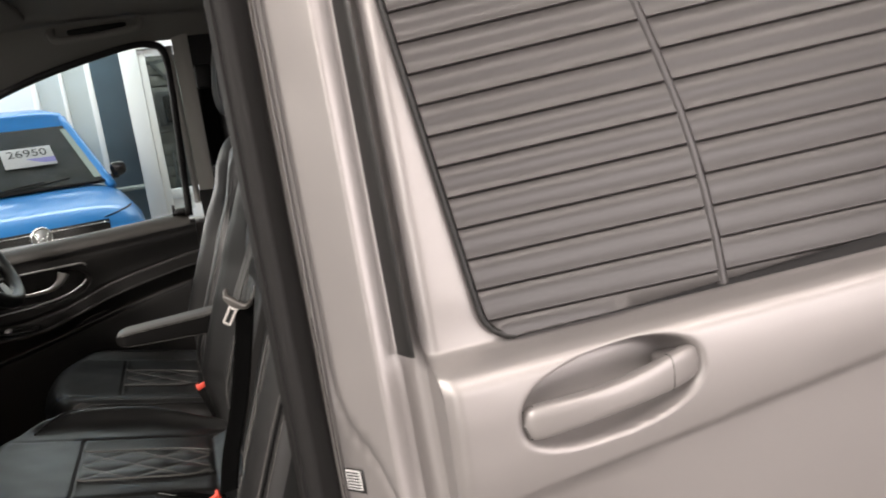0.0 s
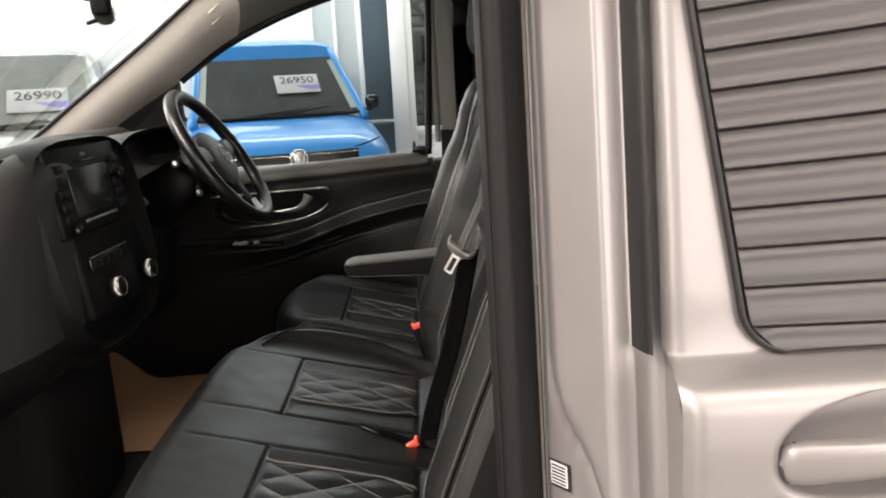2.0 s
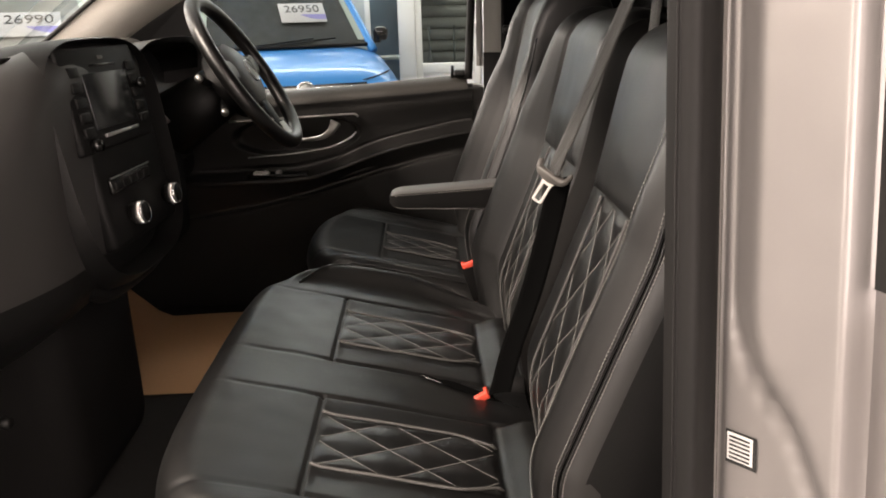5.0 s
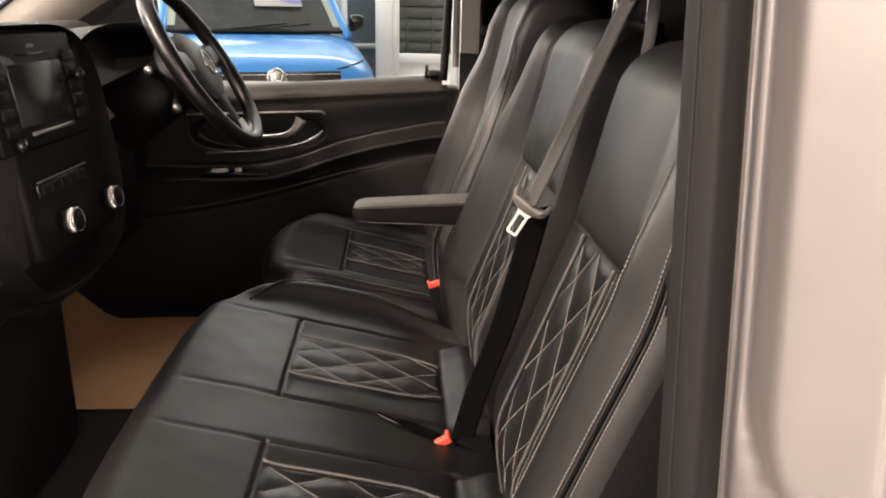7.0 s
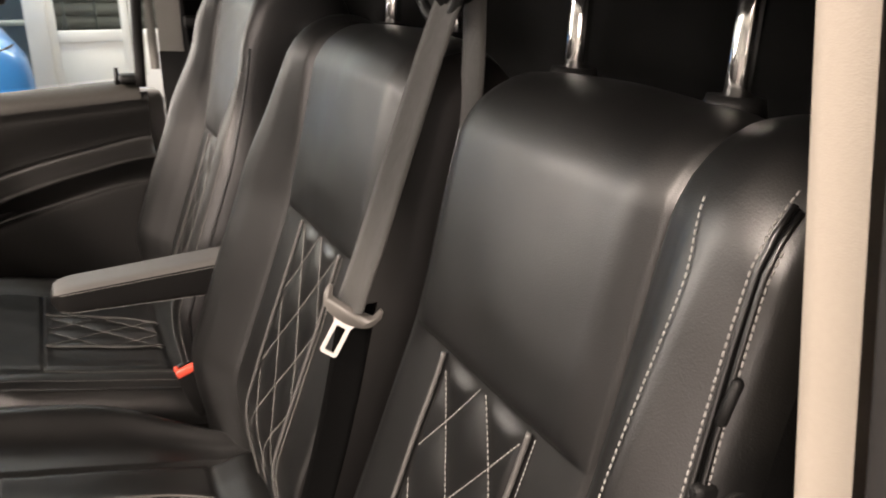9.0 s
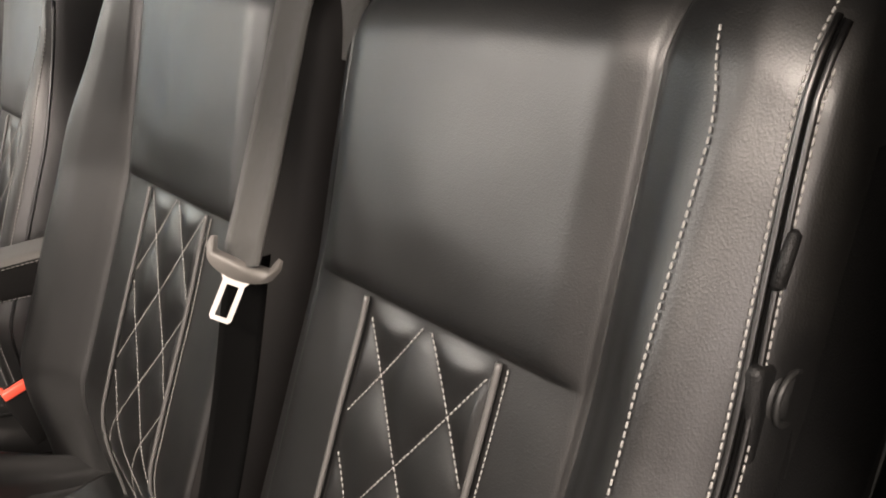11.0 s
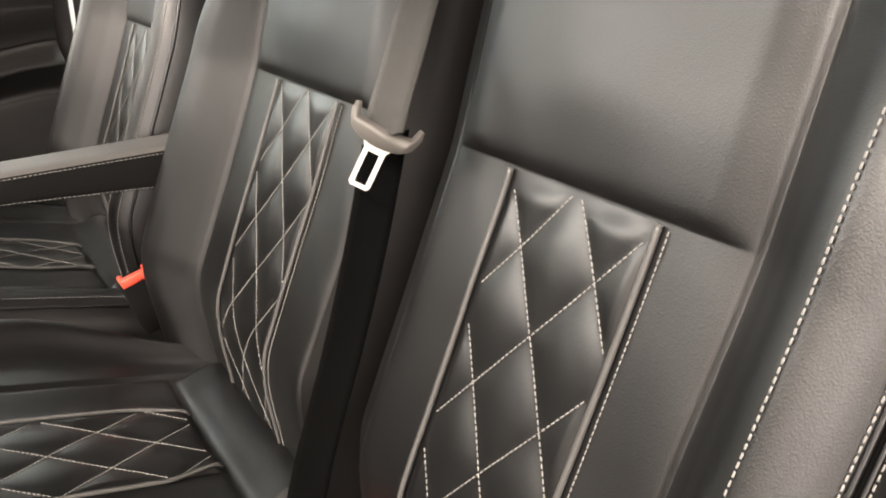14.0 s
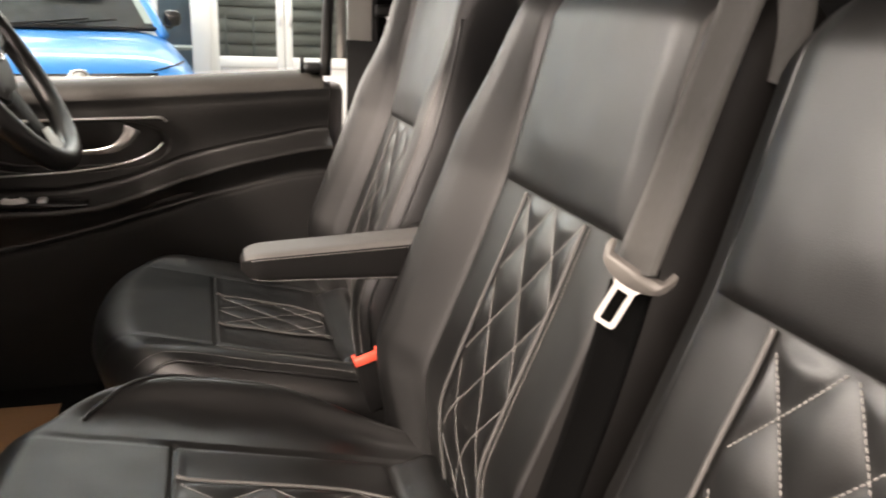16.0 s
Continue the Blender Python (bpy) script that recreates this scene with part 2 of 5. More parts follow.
def tube(points, radius, sides=8, closed=False, flat=1.0, up=(0, 0, 1)):
    """A round or oval bar along points."""
    pts = [Vector(q) for q in points]
    n, verts, faces = len(pts), [], []
    up = Vector(up)
    for i, q in enumerate(pts):
        d = (pts[(i + 1) % n] - pts[i - 1]) if closed else (pts[min(i + 1, n - 1)] - pts[max(i - 1, 0)])
        d.normalize()
        a = d.cross(up)
        a = a.normalized() if a.length > 1e-4 else d.orthogonal().normalized()
        b = a.cross(d)
        r = radius(i / max(1, n - 1)) if callable(radius) else radius
        for k in range(sides):
            w = 2 * math.pi * k / sides
            verts.append(tuple(q + a * (r * math.cos(w)) + b * (r * flat * math.sin(w))))
    for i in range(n if closed else n - 1):
        for k in range(sides):
            j = (i + 1) % n
            faces.append((i * sides + k, i * sides + (k + 1) % sides, j * sides + (k + 1) % sides, j * sides + k))
    if not closed:
        faces += [tuple(range(sides))[::-1], tuple((n - 1) * sides + k for k in range(sides))]
    return verts, faces


def dashes(paths, pitch=0.0041, length=0.0030, radius=0.00052, sides=5):
    """Single stitches laid along the paths."""
    out = []
    for pts in paths:
        pts = [Vector(q) for q in pts]
        acc = [0.0]
        for a, b in zip(pts, pts[1:]):
            acc.append(acc[-1] + (b - a).length)

        def spot(s):
            for i in range(len(pts) - 1):
                if s <= acc[i + 1]:
                    return pts[i].lerp(pts[i + 1], (s - acc[i]) / max(1e-9, acc[i + 1] - acc[i]))
            return pts[-1]
        s = 0.001
        while s + length < acc[-1]:
            out.append(tube([spot(s), spot(s + length * 0.15), spot(s + length * 0.85), spot(s + length)],
                            lambda t: radius if 0.1 < t < 0.9 else radius * 0.45, sides))
            s += pitch
    return joined(*out) if out else ([], [])


def rbox(cx, cy, cz, sx, sy, sz, bevel=0.005, seg=2, m=None):
    bm = bmesh.new()
    bmesh.ops.create_cube(bm, size=1)
    bmesh.ops.scale(bm, vec=(sx, sy, sz), verts=bm.verts)
    if bevel:
        bmesh.ops.bevel(bm, geom=bm.edges[:], offset=min(bevel, 0.49 * min(sx, sy, sz)), segments=seg, profile=0.5, affect="EDGES")
    if m:
        bmesh.ops.transform(bm, matrix=m, verts=bm.verts)
    bmesh.ops.translate(bm, vec=(cx, cy, cz), verts=bm.verts)
    return bm


def cyl(p, q, r, r2=None, sides=20, bevel=0.0):
    p, q = Vector(p), Vector(q)
    bm = bmesh.new()
    bmesh.ops.create_cone(bm, cap_ends=True, segments=sides, radius1=r, radius2=r if r2 is None else r2, depth=(q - p).length)
    if bevel:
        bmesh.ops.bevel(bm, geom=[e for e in bm.edges if len(e.link_faces) == 2 and min(len(f.verts) for f in e.link_faces) != max(len(f.verts) for f in e.link_faces)],
                        offset=bevel, segments=2, affect="EDGES")
    bmesh.ops.transform(bm, matrix=Matrix.Translation((p + q) / 2) @ (q - p).to_track_quat("Z", "Y").to_matrix().to_4x4(), verts=bm.verts)
    return bm


def writing(text, size, m, material, parent, depth=0.0005):
    cu = bpy.data.curves.new("lettering", "FONT")
    cu.body, cu.size, cu.extrude, cu.align_x, cu.align_y = text, size, depth, "CENTER", "CENTER"
    tmp = bpy.data.objects.new("lettering", cu)
    me = bpy.data.meshes.new_from_object(tmp)
    bpy.data.objects.remove(tmp)
    me.transform(m)
    me.materials.append(material)
    ob = new("lettering", me)
    ob.parent = parent
    return ob


# ---- the showroom ----
def slab(name, a, b, material, label, category="", parent=None, bevel=0.0, kind="structure"):
    """A plain block between the corners a and b."""
    c = [(p + q) / 2 for p, q in zip(a, b)]
    s = [abs(q - p) for p, q in zip(a, b)]
    ob = link(name, rbox(*c, *s, bevel), material, parent, smooth=False)
    return tagged(ob, label, category, kind=kind) if parent is None else ob


slab("floor", (-9, -6.2, -0.2), (9, 13, 0), FLOORT, "grey polished showroom floor", "floor")
slab("ceiling", (-9, -6.2, 4.1), (9, 13, 4.3), CEIL, "plain white showroom ceiling", "ceiling")
slab("wall_west", (-9.2, -6.2, 0), (-9, 13, 4.1), WALLG, "plain grey painted showroom wall", "wall")
slab("wall_east", (9, -6.2, 0), (9.2, 13, 4.1), WALLG, "plain grey painted showroom wall", "wall")
slab("wall_south", (-9, -6.4, 0), (9, -6.2, 4.1), WALLG, "grey wall of the showroom's glazed front", "wall")
slab("wall_north", (-9, 9.0, 0), (-1.40, 9.2, 4.1), WALLW, "white painted wall behind the parked vans", "wall")
slab("wall_north_side", (3.4, 9.0, 0), (9, 9.2, 4.1), WALLW, "white painted wall beside the glazed doors", "wall")
slab("wall_north_lintel", (-1.40, 9.0, 3.0), (3.4, 9.2, 4.1), WALLW, "white wall above the glazed partition", "wall")
slab("wall_office_back", (-1.6, 12.8, 0), (3.6, 13.0, 4.1), WALLW, "plain wall at the back of the office", "wall")

# glazed partition with frosted panes, and white double doors
partition = thing("partition", "white-framed glazed partition with frosted panes", "partition", kind="structure")
for x0, x1 in ((-1.40, -1.34), (-1.10, -1.06), (-0.82, -0.76)):
    part("mullion", rbox((x0 + x1) / 2, 9.02, 1.5, x1 - x0, 0.08, 3.0, 0.006), UPVC, partition)
for x0, x1 in ((-1.34, -1.10), (-1.06, -0.82)):
    part("pane", rbox((x0 + x1) / 2, 9.04, 1.5, x1 - x0, 0.012, 3.0, 0), FROST, partition, "frosted pane", smooth=False)
part("pane", rbox(-0.59, 9.04, 1.5, 0.34, 0.012, 3.0, 0), CLEAR, partition, "clear glass pane", smooth=False)
post = thing("door_post", "broad white door post beside the glazed partition", "post", kind="structure")
part("post_face", rbox(-0.33, 9.0, 1.5, 0.20, 0.14, 3.0, 0.01), UPVC, post)


def glazed_door(x0, x1, handle_x):
    d = thing("door_1", "white plastic glazed door with a solid lower panel", "door", group="glazed doors", kind="structure")
    part("frame_stile", rbox(x0 + 0.04, 9.02, 1.25, 0.08, 0.07, 2.5, 0.008), UPVC, d)
    part("frame_stile", rbox(x1 - 0.04, 9.02, 1.25, 0.08, 0.07, 2.5, 0.008), UPVC, d)
    part("frame_rail", rbox((x0 + x1) / 2, 9.02, 0.80, x1 - x0 - 0.16, 0.066, 0.12, 0.008), UPVC, d)
    part("frame_rail", rbox((x0 + x1) / 2, 9.02, 2.46, x1 - x0 - 0.16, 0.066, 0.08, 0.008), UPVC, d)
    part("lower_panel", rbox((x0 + x1) / 2, 9.025, 0.37, x1 - x0 - 0.16, 0.03, 0.74, 0.004), UPVC, d)
    part("pane", rbox((x0 + x1) / 2, 9.03, 1.64, x1 - x0 - 0.16, 0.012, 1.56, 0), CLEAR, d, "clear glass pane", smooth=False)
    h = part("door_handle", rbox(handle_x, 8.965, 1.27, 0.03, 0.03, 0.16, 0.008), SATIN, d, "white lever handle")
    return d


glazed_door(-0.23, 0.55, 0.50)
glazed_door(0.56, 1.34, 0.62)
slab("door_head", (-0.23, 8.95, 2.51), (1.4, 9.07, 3.0), UPVC, "white head panel over the glazed doors", "panel")
slab("wall_beside_doors", (1.36, 8.95, 0), (3.4, 9.07, 3.0), WALLW, "white wall beside the glazed doors", "wall")

# grey lapped boards behind the doors
cladding = thing("clad_wall", "grey lapped cladding wall behind the glazed doors", "wall", kind="structure")
for i in range(20):
    part("board", rbox(1.05, 10.6, 0.08 + 0.155 * i, 2.9, 0.03, 0.15, 0.006, 1, Matrix.Rotation(radians(-5), 4, "X")), CLAD, cladding)
part("wall_core", rbox(1.05, 10.70, 1.6, 2.9, 0.12, 3.2, 0), CLAD, cladding)
tri = thing("hanging_sign", "dark triangular pennant sign on the clad wall", "sign")
part("board_face", ([(-0.13, 10.55, 2.50), (0.22, 10.55, 2.56), (0.06, 10.55, 2.24), (-0.13, 10.57, 2.50), (0.22, 10.57, 2.56), (0.06, 10.57, 2.24)],
                    [(0, 1, 2), (3, 5, 4), (0, 3, 4, 1), (1, 4, 5, 2), (2, 5, 3, 0)]), SIGNGREY, tri, smooth=False)
part("board_inset", ([(-0.05, 10.545, 2.47), (0.15, 10.545, 2.505), (0.055, 10.545, 2.32)], [(0, 1, 2)]), CLAD, tri, smooth=False)
box = thing("wall_box", "dark flat post box on the clad wall", "box")
part("box_body", rbox(0.02, 10.53, 1.87, 0.28, 0.06, 0.46, 0.01), SIGNGREY, box)
part("box_door", rbox(0.05, 10.495, 1.86, 0.17, 0.012, 0.36, 0.004), GLOSSBLK, box)
for x in (-0.04, 0.30):
    st = thing("metal_stand", "thin black metal stand by the clad wall", "stand", group="metal stands")
    part("pole", tube([(x, 10.3, 0.0), (x, 10.3, 1.28)], 0.014, 8), SIGNGREY, st)
    if x < 0:
        part("strut", tube([(x - 0.12, 10.3, 0), (x, 10.3, 1.0)], 0.012, 6), SIGNGREY, st)
        part("strut", tube([(x + 0.14, 10.3, 0), (x, 10.3, 1.0)], 0.012, 6), SIGNGREY, st)
office = thing("office_screen", "blue-grey display boards seen through the partition", "display board")
part("board_face", rbox(-0.9, 10.9, 1.5, 1.1, 0.05, 3.0, 0.01), OFFICE, office)
chair = thing("office_counter", "low white counter behind the glass partition", "counter")
part("counter_top", rbox(-0.75, 9.9, 0.90, 0.8, 0.5, 0.04, 0.01), UPVC, chair)
part("counter_front", rbox(-0.75, 9.95, 0.44, 0.7, 0.36, 0.88, 0.01), OFFICE, chair)


# ---- the vans parked across the showroom ----
def car_skin(stations, n=11):
    """A closed loft of rounded sections: (y, half width, bottom, top, crown)."""
    verts, faces = [], []
    for y, hw, zb, zt, sq in stations:
        for k in range(2 * n):
            a = math.pi * 2 * k / (2 * n)
            ca, sa = math.cos(a), math.sin(a)
            e = 2.0 / sq
            verts.append((hw * math.copysign(abs(ca) ** e, ca), y, (zb + zt) / 2 + (zt - zb) / 2 * math.copysign(abs(sa) ** e, sa)))
    m = 2 * n
    for i in range(len(stations) - 1):
        for k in range(m):
            faces.append((i * m + k, (i + 1) * m + k, (i + 1) * m + (k + 1) % m, i * m + (k + 1) % m))
    faces.append(tuple(range(m)))
    faces.append(tuple(reversed(range((len(stations) - 1) * m, len(stations) * m))))
    return verts, faces


def price_card(parent, m, text):
    c = part("price_card", rbox(0, 0, 0, 0.38, 0.004, 0.23, 0.0015), PRICECARD, parent, "white price card")
    c.matrix_local = m
    b = part("ink_band", ([(-0.02 + 0.21 * i / 8, -0.0035, -0.025) for i in range(9)]
                          + [(-0.02 + 0.21 * i / 8, -0.0035, -0.028 - 0.06 * math.sin(min(1, i / 6) * 1.57)) for i in range(9)],
                          [(i, i + 1, i + 10, i + 9) for i in range(8)]), PURPLE, c, smooth=False)
    w = writing(text, 0.12, Matrix.Translation((0, -0.004, 0.04)) @ Matrix.Rotation(radians(90), 4, "X"), INK, c)
    return c


def parked_van(label, paint, m, text, rake, card_x, card_h=0.60, card_s=1.0, badge=True, wide=1.0):
    v = thing("parked_van", label, "van", group="vans across the showroom")
    part("body", car_skin([(0.0, 0.62, 0.40, 0.80, 4), (0.04, 0.74, 0.30, 0.91, 4), (0.14, 0.83, 0.22, 0.995, 4.5), (0.35, 0.89, 0.20, 1.06, 5),
                           (0.80, 0.91, 0.20, 1.155, 6), (1.05, 0.91, 0.20, 1.17, 6), (4.3, 0.91, 0.22, 1.17, 6), (4.45, 0.86, 0.25, 1.10, 6)], 24), paint, v)
    top = rake
    part("cabin", car_skin([(1.56, 0.70, 1.0, top - 0.075, 7), (1.66, 0.705, 1.0, top - 0.035, 7), (1.9, 0.71, 1.0, top, 7),
                            (4.2, 0.72, 1.0, top, 7), (4.42, 0.71, 1.0, top - 0.1, 7)], 24), paint, v)
    za, zb = 1.185, top - 0.19

    def pane(u, w):
        t = w
        y = 0.885 + (1.505 - 0.885) * t - 0.012 - 0.03 * (1 - (u * u)) * (1 - t * 0.5)
        hw = 0.755 + (0.645 - 0.755) * t
        return (hw * u, y, za + (zb - za) * t + 0.004)
    part("windscreen", sheet(lin(-1, 1, 13), lin(0, 1, 9), pane), DARKGLASS if badge else REFLGLASS, v, "dark raked windscreen" if badge else "windscreen with pale reflections in its colour")
    for s in (-1, 1):
        # Pale strip paints the brightness of the side window seen through the screen.
        part("glass_edge", sheet(lin(0.90, 0.985, 3), lin(0.05, 0.93, 6), lambda u, w: (pane(s * u, w)[0], pane(s * u, w)[1] - 0.006, pane(s * u, w)[2] + 0.004)),
             SIDEGLASS, v, "pale strip for the light of the side window seen through")
    for s in (-1, 1):
        part("screen_pillar", tube([Vector(pane(s * 1.03, w)) + Vector((0, 0.012, 0)) for w in lin(-0.12, 1.12, 10)], 0.040, 10), paint, v)
        part("side_window", sheet(lin(0, 1, 6), lin(0, 1, 5), lambda u, w: (s * (0.80 - 0.10 * w), pane(1, w)[1] + 0.02 + (1.75 - pane(1, w)[1]) * u, za + (zb - za) * w)), DARKGLASS, v)
    part("roof_brow", sheet(lin(-1, 1, 15), lin(0, 1, 6), lambda u, w: (0.66 * u, 1.485 + 0.16 * w, zb - 0.01 + (top - 0.045 - zb + 0.02) * math.sin(1.57 * w) - 0.03 * abs(u) ** 6)), paint, v)
    part("scuttle", tube([pane(u, -0.02) for u in lin(-1, 1, 13)], 0.018, 6), BLACKPL, v)
    for s in (-1, 1):
        part("wiper", tube([(s * 0.1 - 0.3, 0.83, 1.185), (s * 0.1 + 0.05, 0.84, 1.212), (s * 0.1 + 0.36, 0.87, 1.24)], 0.008, 6), BLACKPL, v)
        lamp = part("headlamp", sheet(lin(0, 1, 9), lin(0, 1, 6), lambda u, w: (s * (0.50 + 0.28 * u), 0.008 + 0.04 * u + 0.17 * u ** 2.5 + 0.09 * w,
                    (0.825 + 0.02 * u) + (0.11 + 0.03 * u) * w)), LAMPGLASS, v, "clear wrap-round headlamp")
        part("lamp_bezel", tube([(s * (0.50 + 0.28 * u), 0.095 + 0.04 * u + 0.17 * u ** 2.5, 0.937 + 0.05 * u) for u in lin(0, 1, 9)], 0.008, 6), GLOSSBLK, lamp)
        mir = part("door_mirror", rbox(s * 0.925, 1.02, 1.26, 0.14, 0.10, 0.12, 0.045, 4), GLOSSBLK, v, "gloss black door mirror")
        part("mirror_arm", rbox(s * 0.88, 1.05, 1.20, 0.10, 0.05, 0.04, 0.01), GLOSSBLK, mir)
        wh = part("wheel", cyl((s * 0.70, 0.80, 0.32), (s * 0.92, 0.80, 0.32), 0.32, sides=28), RUBBER, v)
        part("rim", cyl((s * 0.90, 0.80, 0.32), (s * 0.93, 0.80, 0.32), 0.2, sides=24), SATIN, wh)
        wh = part("wheel", cyl((s * 0.70, 3.55, 0.32), (s * 0.92, 3.55, 0.32), 0.32, sides=28), RUBBER, v)
        part("rim", cyl((s * 0.90, 3.55, 0.32), (s * 0.93, 3.55, 0.32), 0.2, sides=24), SATIN, wh)
    part("grille", sheet(lin(-1, 1, 15), lin(0, 1, 4), lambda u, w: (0.52 * u, -0.008 + 0.03 * u * u + 0.02 * w, 0.825 + 0.105 * w)), GLOSSBLK, v, "black grille band")
    for z in (0.850, 0.910):
        part("grille_bar", tube([(0.52 * u, -0.018 + 0.03 * u * u + 0.02 * (z - 0.825) / 0.105, z) for u in lin(-1, 1, 13)], 0.0045, 6), CHROME, v)
    part("lower_intake", sheet(lin(-1, 1, 9), lin(0, 1, 4), lambda u, w: (0.60 * u, -0.012 + 0.05 * u * u - 0.03 * w + 0.02, 0.40 + 0.22 * w)), BLACKPL, v)
    if badge:
        bd = part("badge", cyl((0, -0.03, 0.885), (0, -0.055, 0.885), 0.075, 0.07, 28), SATIN, v, "round chrome badge")
        part("badge_ring", tube([(0.07 * math.cos(a), -0.056, 0.885 + 0.07 * math.sin(a)) for a in lin(0, 2 * math.pi, 25)[:-1]], 0.008, 6, True, up=(0, 1, 0)), CHROME, bd)
        for s in (-1, 1):
            part("badge_bar", tube([(s * 0.05, -0.057, 0.925), (s * 0.022, -0.058, 0.84), (0, -0.058, 0.89)], 0.008, 6, up=(0, 1, 0)), CHROME, bd)
    p, q = Vector(pane(card_x, 0.45)), Vector(pane(card_x, 0.75))
    t = math.atan2((q - p).y, (q - p).z)
    price_card(v, Matrix.Translation(Vector(pane(card_x, card_h)) + Vector((0, -0.02, 0.012))) @ Matrix.Rotation(-t, 4, "X") @ Matrix.Scale(card_s, 4), text)
    v.matrix_world = m @ Matrix.Diagonal((wide, 1, 1, 1))
    return v


parked_van("bright blue compact van facing the showroom", BLUE, pose(-1.047, 5.23, 0, 0, 0, 17), "26950", 1.87, 0.32, 0.50, 1.1, True, 0.92)
parked_van("pale grey compact van with a price card", GREYCAR, pose(-3.56, 5.85, 0, 0, 0, 20), "26990", 1.93, 0.26, 0.40, 1.4, False)


# ---- the silver van: body side, pillar, cab shell ----
def lean(z):
    return 0.15 * (z - 1.2)


van = thing("van", "silver panel van with its front passenger door open", "van")
SKIN = [(0.30, 0.08), (0.60, 0.045), (0.90, 0.026), (1.035, 0.018), (1.052, 0.004), (1.10, 0.0), (1.145, 0.005), (1.160, 0.014), (1.1655, 0.024), (1.1715, 0.050), (1.178, 0.058), (1.234, 0.066), (1.5, 0.108), (1.75, 0.16)]


def skin(x, z):
    """The door's outer face: waist crease rising to the rear, and the bowl behind the handle."""
    w = 1 - smooth01(1.07, 1.12, z)
    y = knots(SKIN, z + (0.0175 - 0.075 * (x - 0.3)) * w) if z < 1.234 else 0.066 + 0.155 * (z - 1.234)
    a = (x - 0.285) / 0.117
    b = (z - (1.108 + 0.06 * (x - 0.285))) / 0.050
    r = abs(a) ** 2.4 + abs(b) ** 2.4
    y += 0.044 * (1 - smooth01(0.40, 1.0, r))
    return y + 0.010 * math.exp(-((x - 0.098) / 0.006) ** 2)


xs = lin(0.098, 0.14, 8) + lin(0.144, 0.43, 74) + lin(0.45, 1.3, 18)
zs = lin(0.30, 1.0, 12) + lin(1.02, 1.155, 40) + lin(1.157, 1.180, 18) + lin(1.184, 1.24, 14) + lin(1.26, 1.75, 10)
door = part("sliding_door", sheet(xs, zs, lambda x, z: (x, skin(x, z), z)), PAINT, van, "silver painted sliding door")
part("door_edge", sheet(lin(0, 1, 4), lin(0.30, 1.75, 60), lambda u, z: (0.098 + 0.004 * math.sin(3.1 * u), skin(0.098, z) + 0.085 * u, z)), PAINT, door)
hx = lambda u: 0.175 + 0.220 * u


def power(v, e):
    return math.copysign(abs(v) ** e, v)


def grip(u, a):
    """The pull: a straight flat-faced bar with blunt ends, flush with the door."""
    c = Vector((hx(u), 0.012 - 0.018 * math.sin(math.pi * min(1, 0.06 + 0.9 * u)), 1.0965 + 0.022 * u))
    h = 0.0200 - 0.0035 * math.sin(math.pi * min(1, u * 1.2))
    e = max(0.0, 1 - abs(2 * u - 1) ** 16) ** 0.5
    return (c.x, c.y + 0.010 * power(math.sin(a), 0.6) * (0.4 + 0.6 * e), c.z + h * e * power(math.cos(a), 0.7))


handle = part("door_handle", sheet(lin(0, 2 * math.pi, 25), lin(0.0, 1.0, 41), lambda a, u: grip(u, a)), PAINT, door, "silver painted pull handle")
part("lock_cover_joint", tube([grip(0.80, a) for a in lin(2.2, 6.8, 14)], 0.0007, 4), INK, handle)
part("handle_foot", rbox(0.372, 0.022, 1.114, 0.036, 0.04, 0.026, 0.008), PAINT, handle)
part("handle_gap", tube([grip(u, a) for u, a in [(0.06, 0.0), (0.015, 0.5), (0.004, 1.57), (0.004, 4.7), (0.03, 3.6), (0.08, 3.14)]], 0.0009, 4), INK, handle)

# window filled with a ribbed dark shutter
window = part("rear_window", sheet(lin(0, 1, 12), lin(1.176, 1.75, 12), lambda u, z: (0.186 - 0.14 * (z - 1.19) + 1.05 * u, 0.062 + 0.155 * (z - 1.234), z)), RUBBER, van, "dark window with a ribbed shutter behind it")


def win_left(z):
    x = 0.166 - 0.14 * (z - 1.19)
    d = 0.034 - (z - 1.178)
    return x + (0.034 - math.sqrt(max(0.0, 0.034 ** 2 - d * d)) if d > 0 else 0)


BAR = [(1.15, 0.472), (1.24, 0.470), (1.313, 0.464), (1.39, 0.450), (1.464, 0.430), (1.55, 0.402), (1.75, 0.32)]


def bar_x(z):
    for (a, p), (b, q) in zip(BAR, BAR[1:]):
        if z <= b:
            break
    return p + (q - p) * (z - a) / (b - a)


def slat(k, right):
    """One rib: a gently crowned board with a rounded step along its foot; the ribs spread a little to the rear."""
    prof = [(0.0, 0.0022), (0.02, 0.0), (0.045, -0.0022), (0.09, -0.0026), (0.13, -0.0014), (0.5, -0.0012), (0.95, -0.0008), (0.98, 0.0010), (1.0, 0.0022)]
    verts, faces, n = [], [], 15
    for w, o in prof:
        for i in range(n):
            t = i / (n - 1)
            x = 0.2
            for _ in range(4):
                z = 1.233 + (k - 2 + w) * (0.0330 + 0.0158 * (x - 0.155))
                z = max(z, 1.179 + 0.045 * max(0, x - 0.30) ** 1.2)
                a, b = (bar_x(z) + 0.0062, 1.15) if right else (win_left(z) + 0.004, bar_x(z) - 0.0062)
                x = a + (b - a) * t
            verts.append((x, 0.058 + 0.155 * (z - 1.234) + o, z))
    for j in range(len(prof) - 1):
        for i in range(n - 1):
            faces.append((j * n + i, j * n + i + 1, (j + 1) * n + i + 1, (j + 1) * n + i))
    return verts, faces


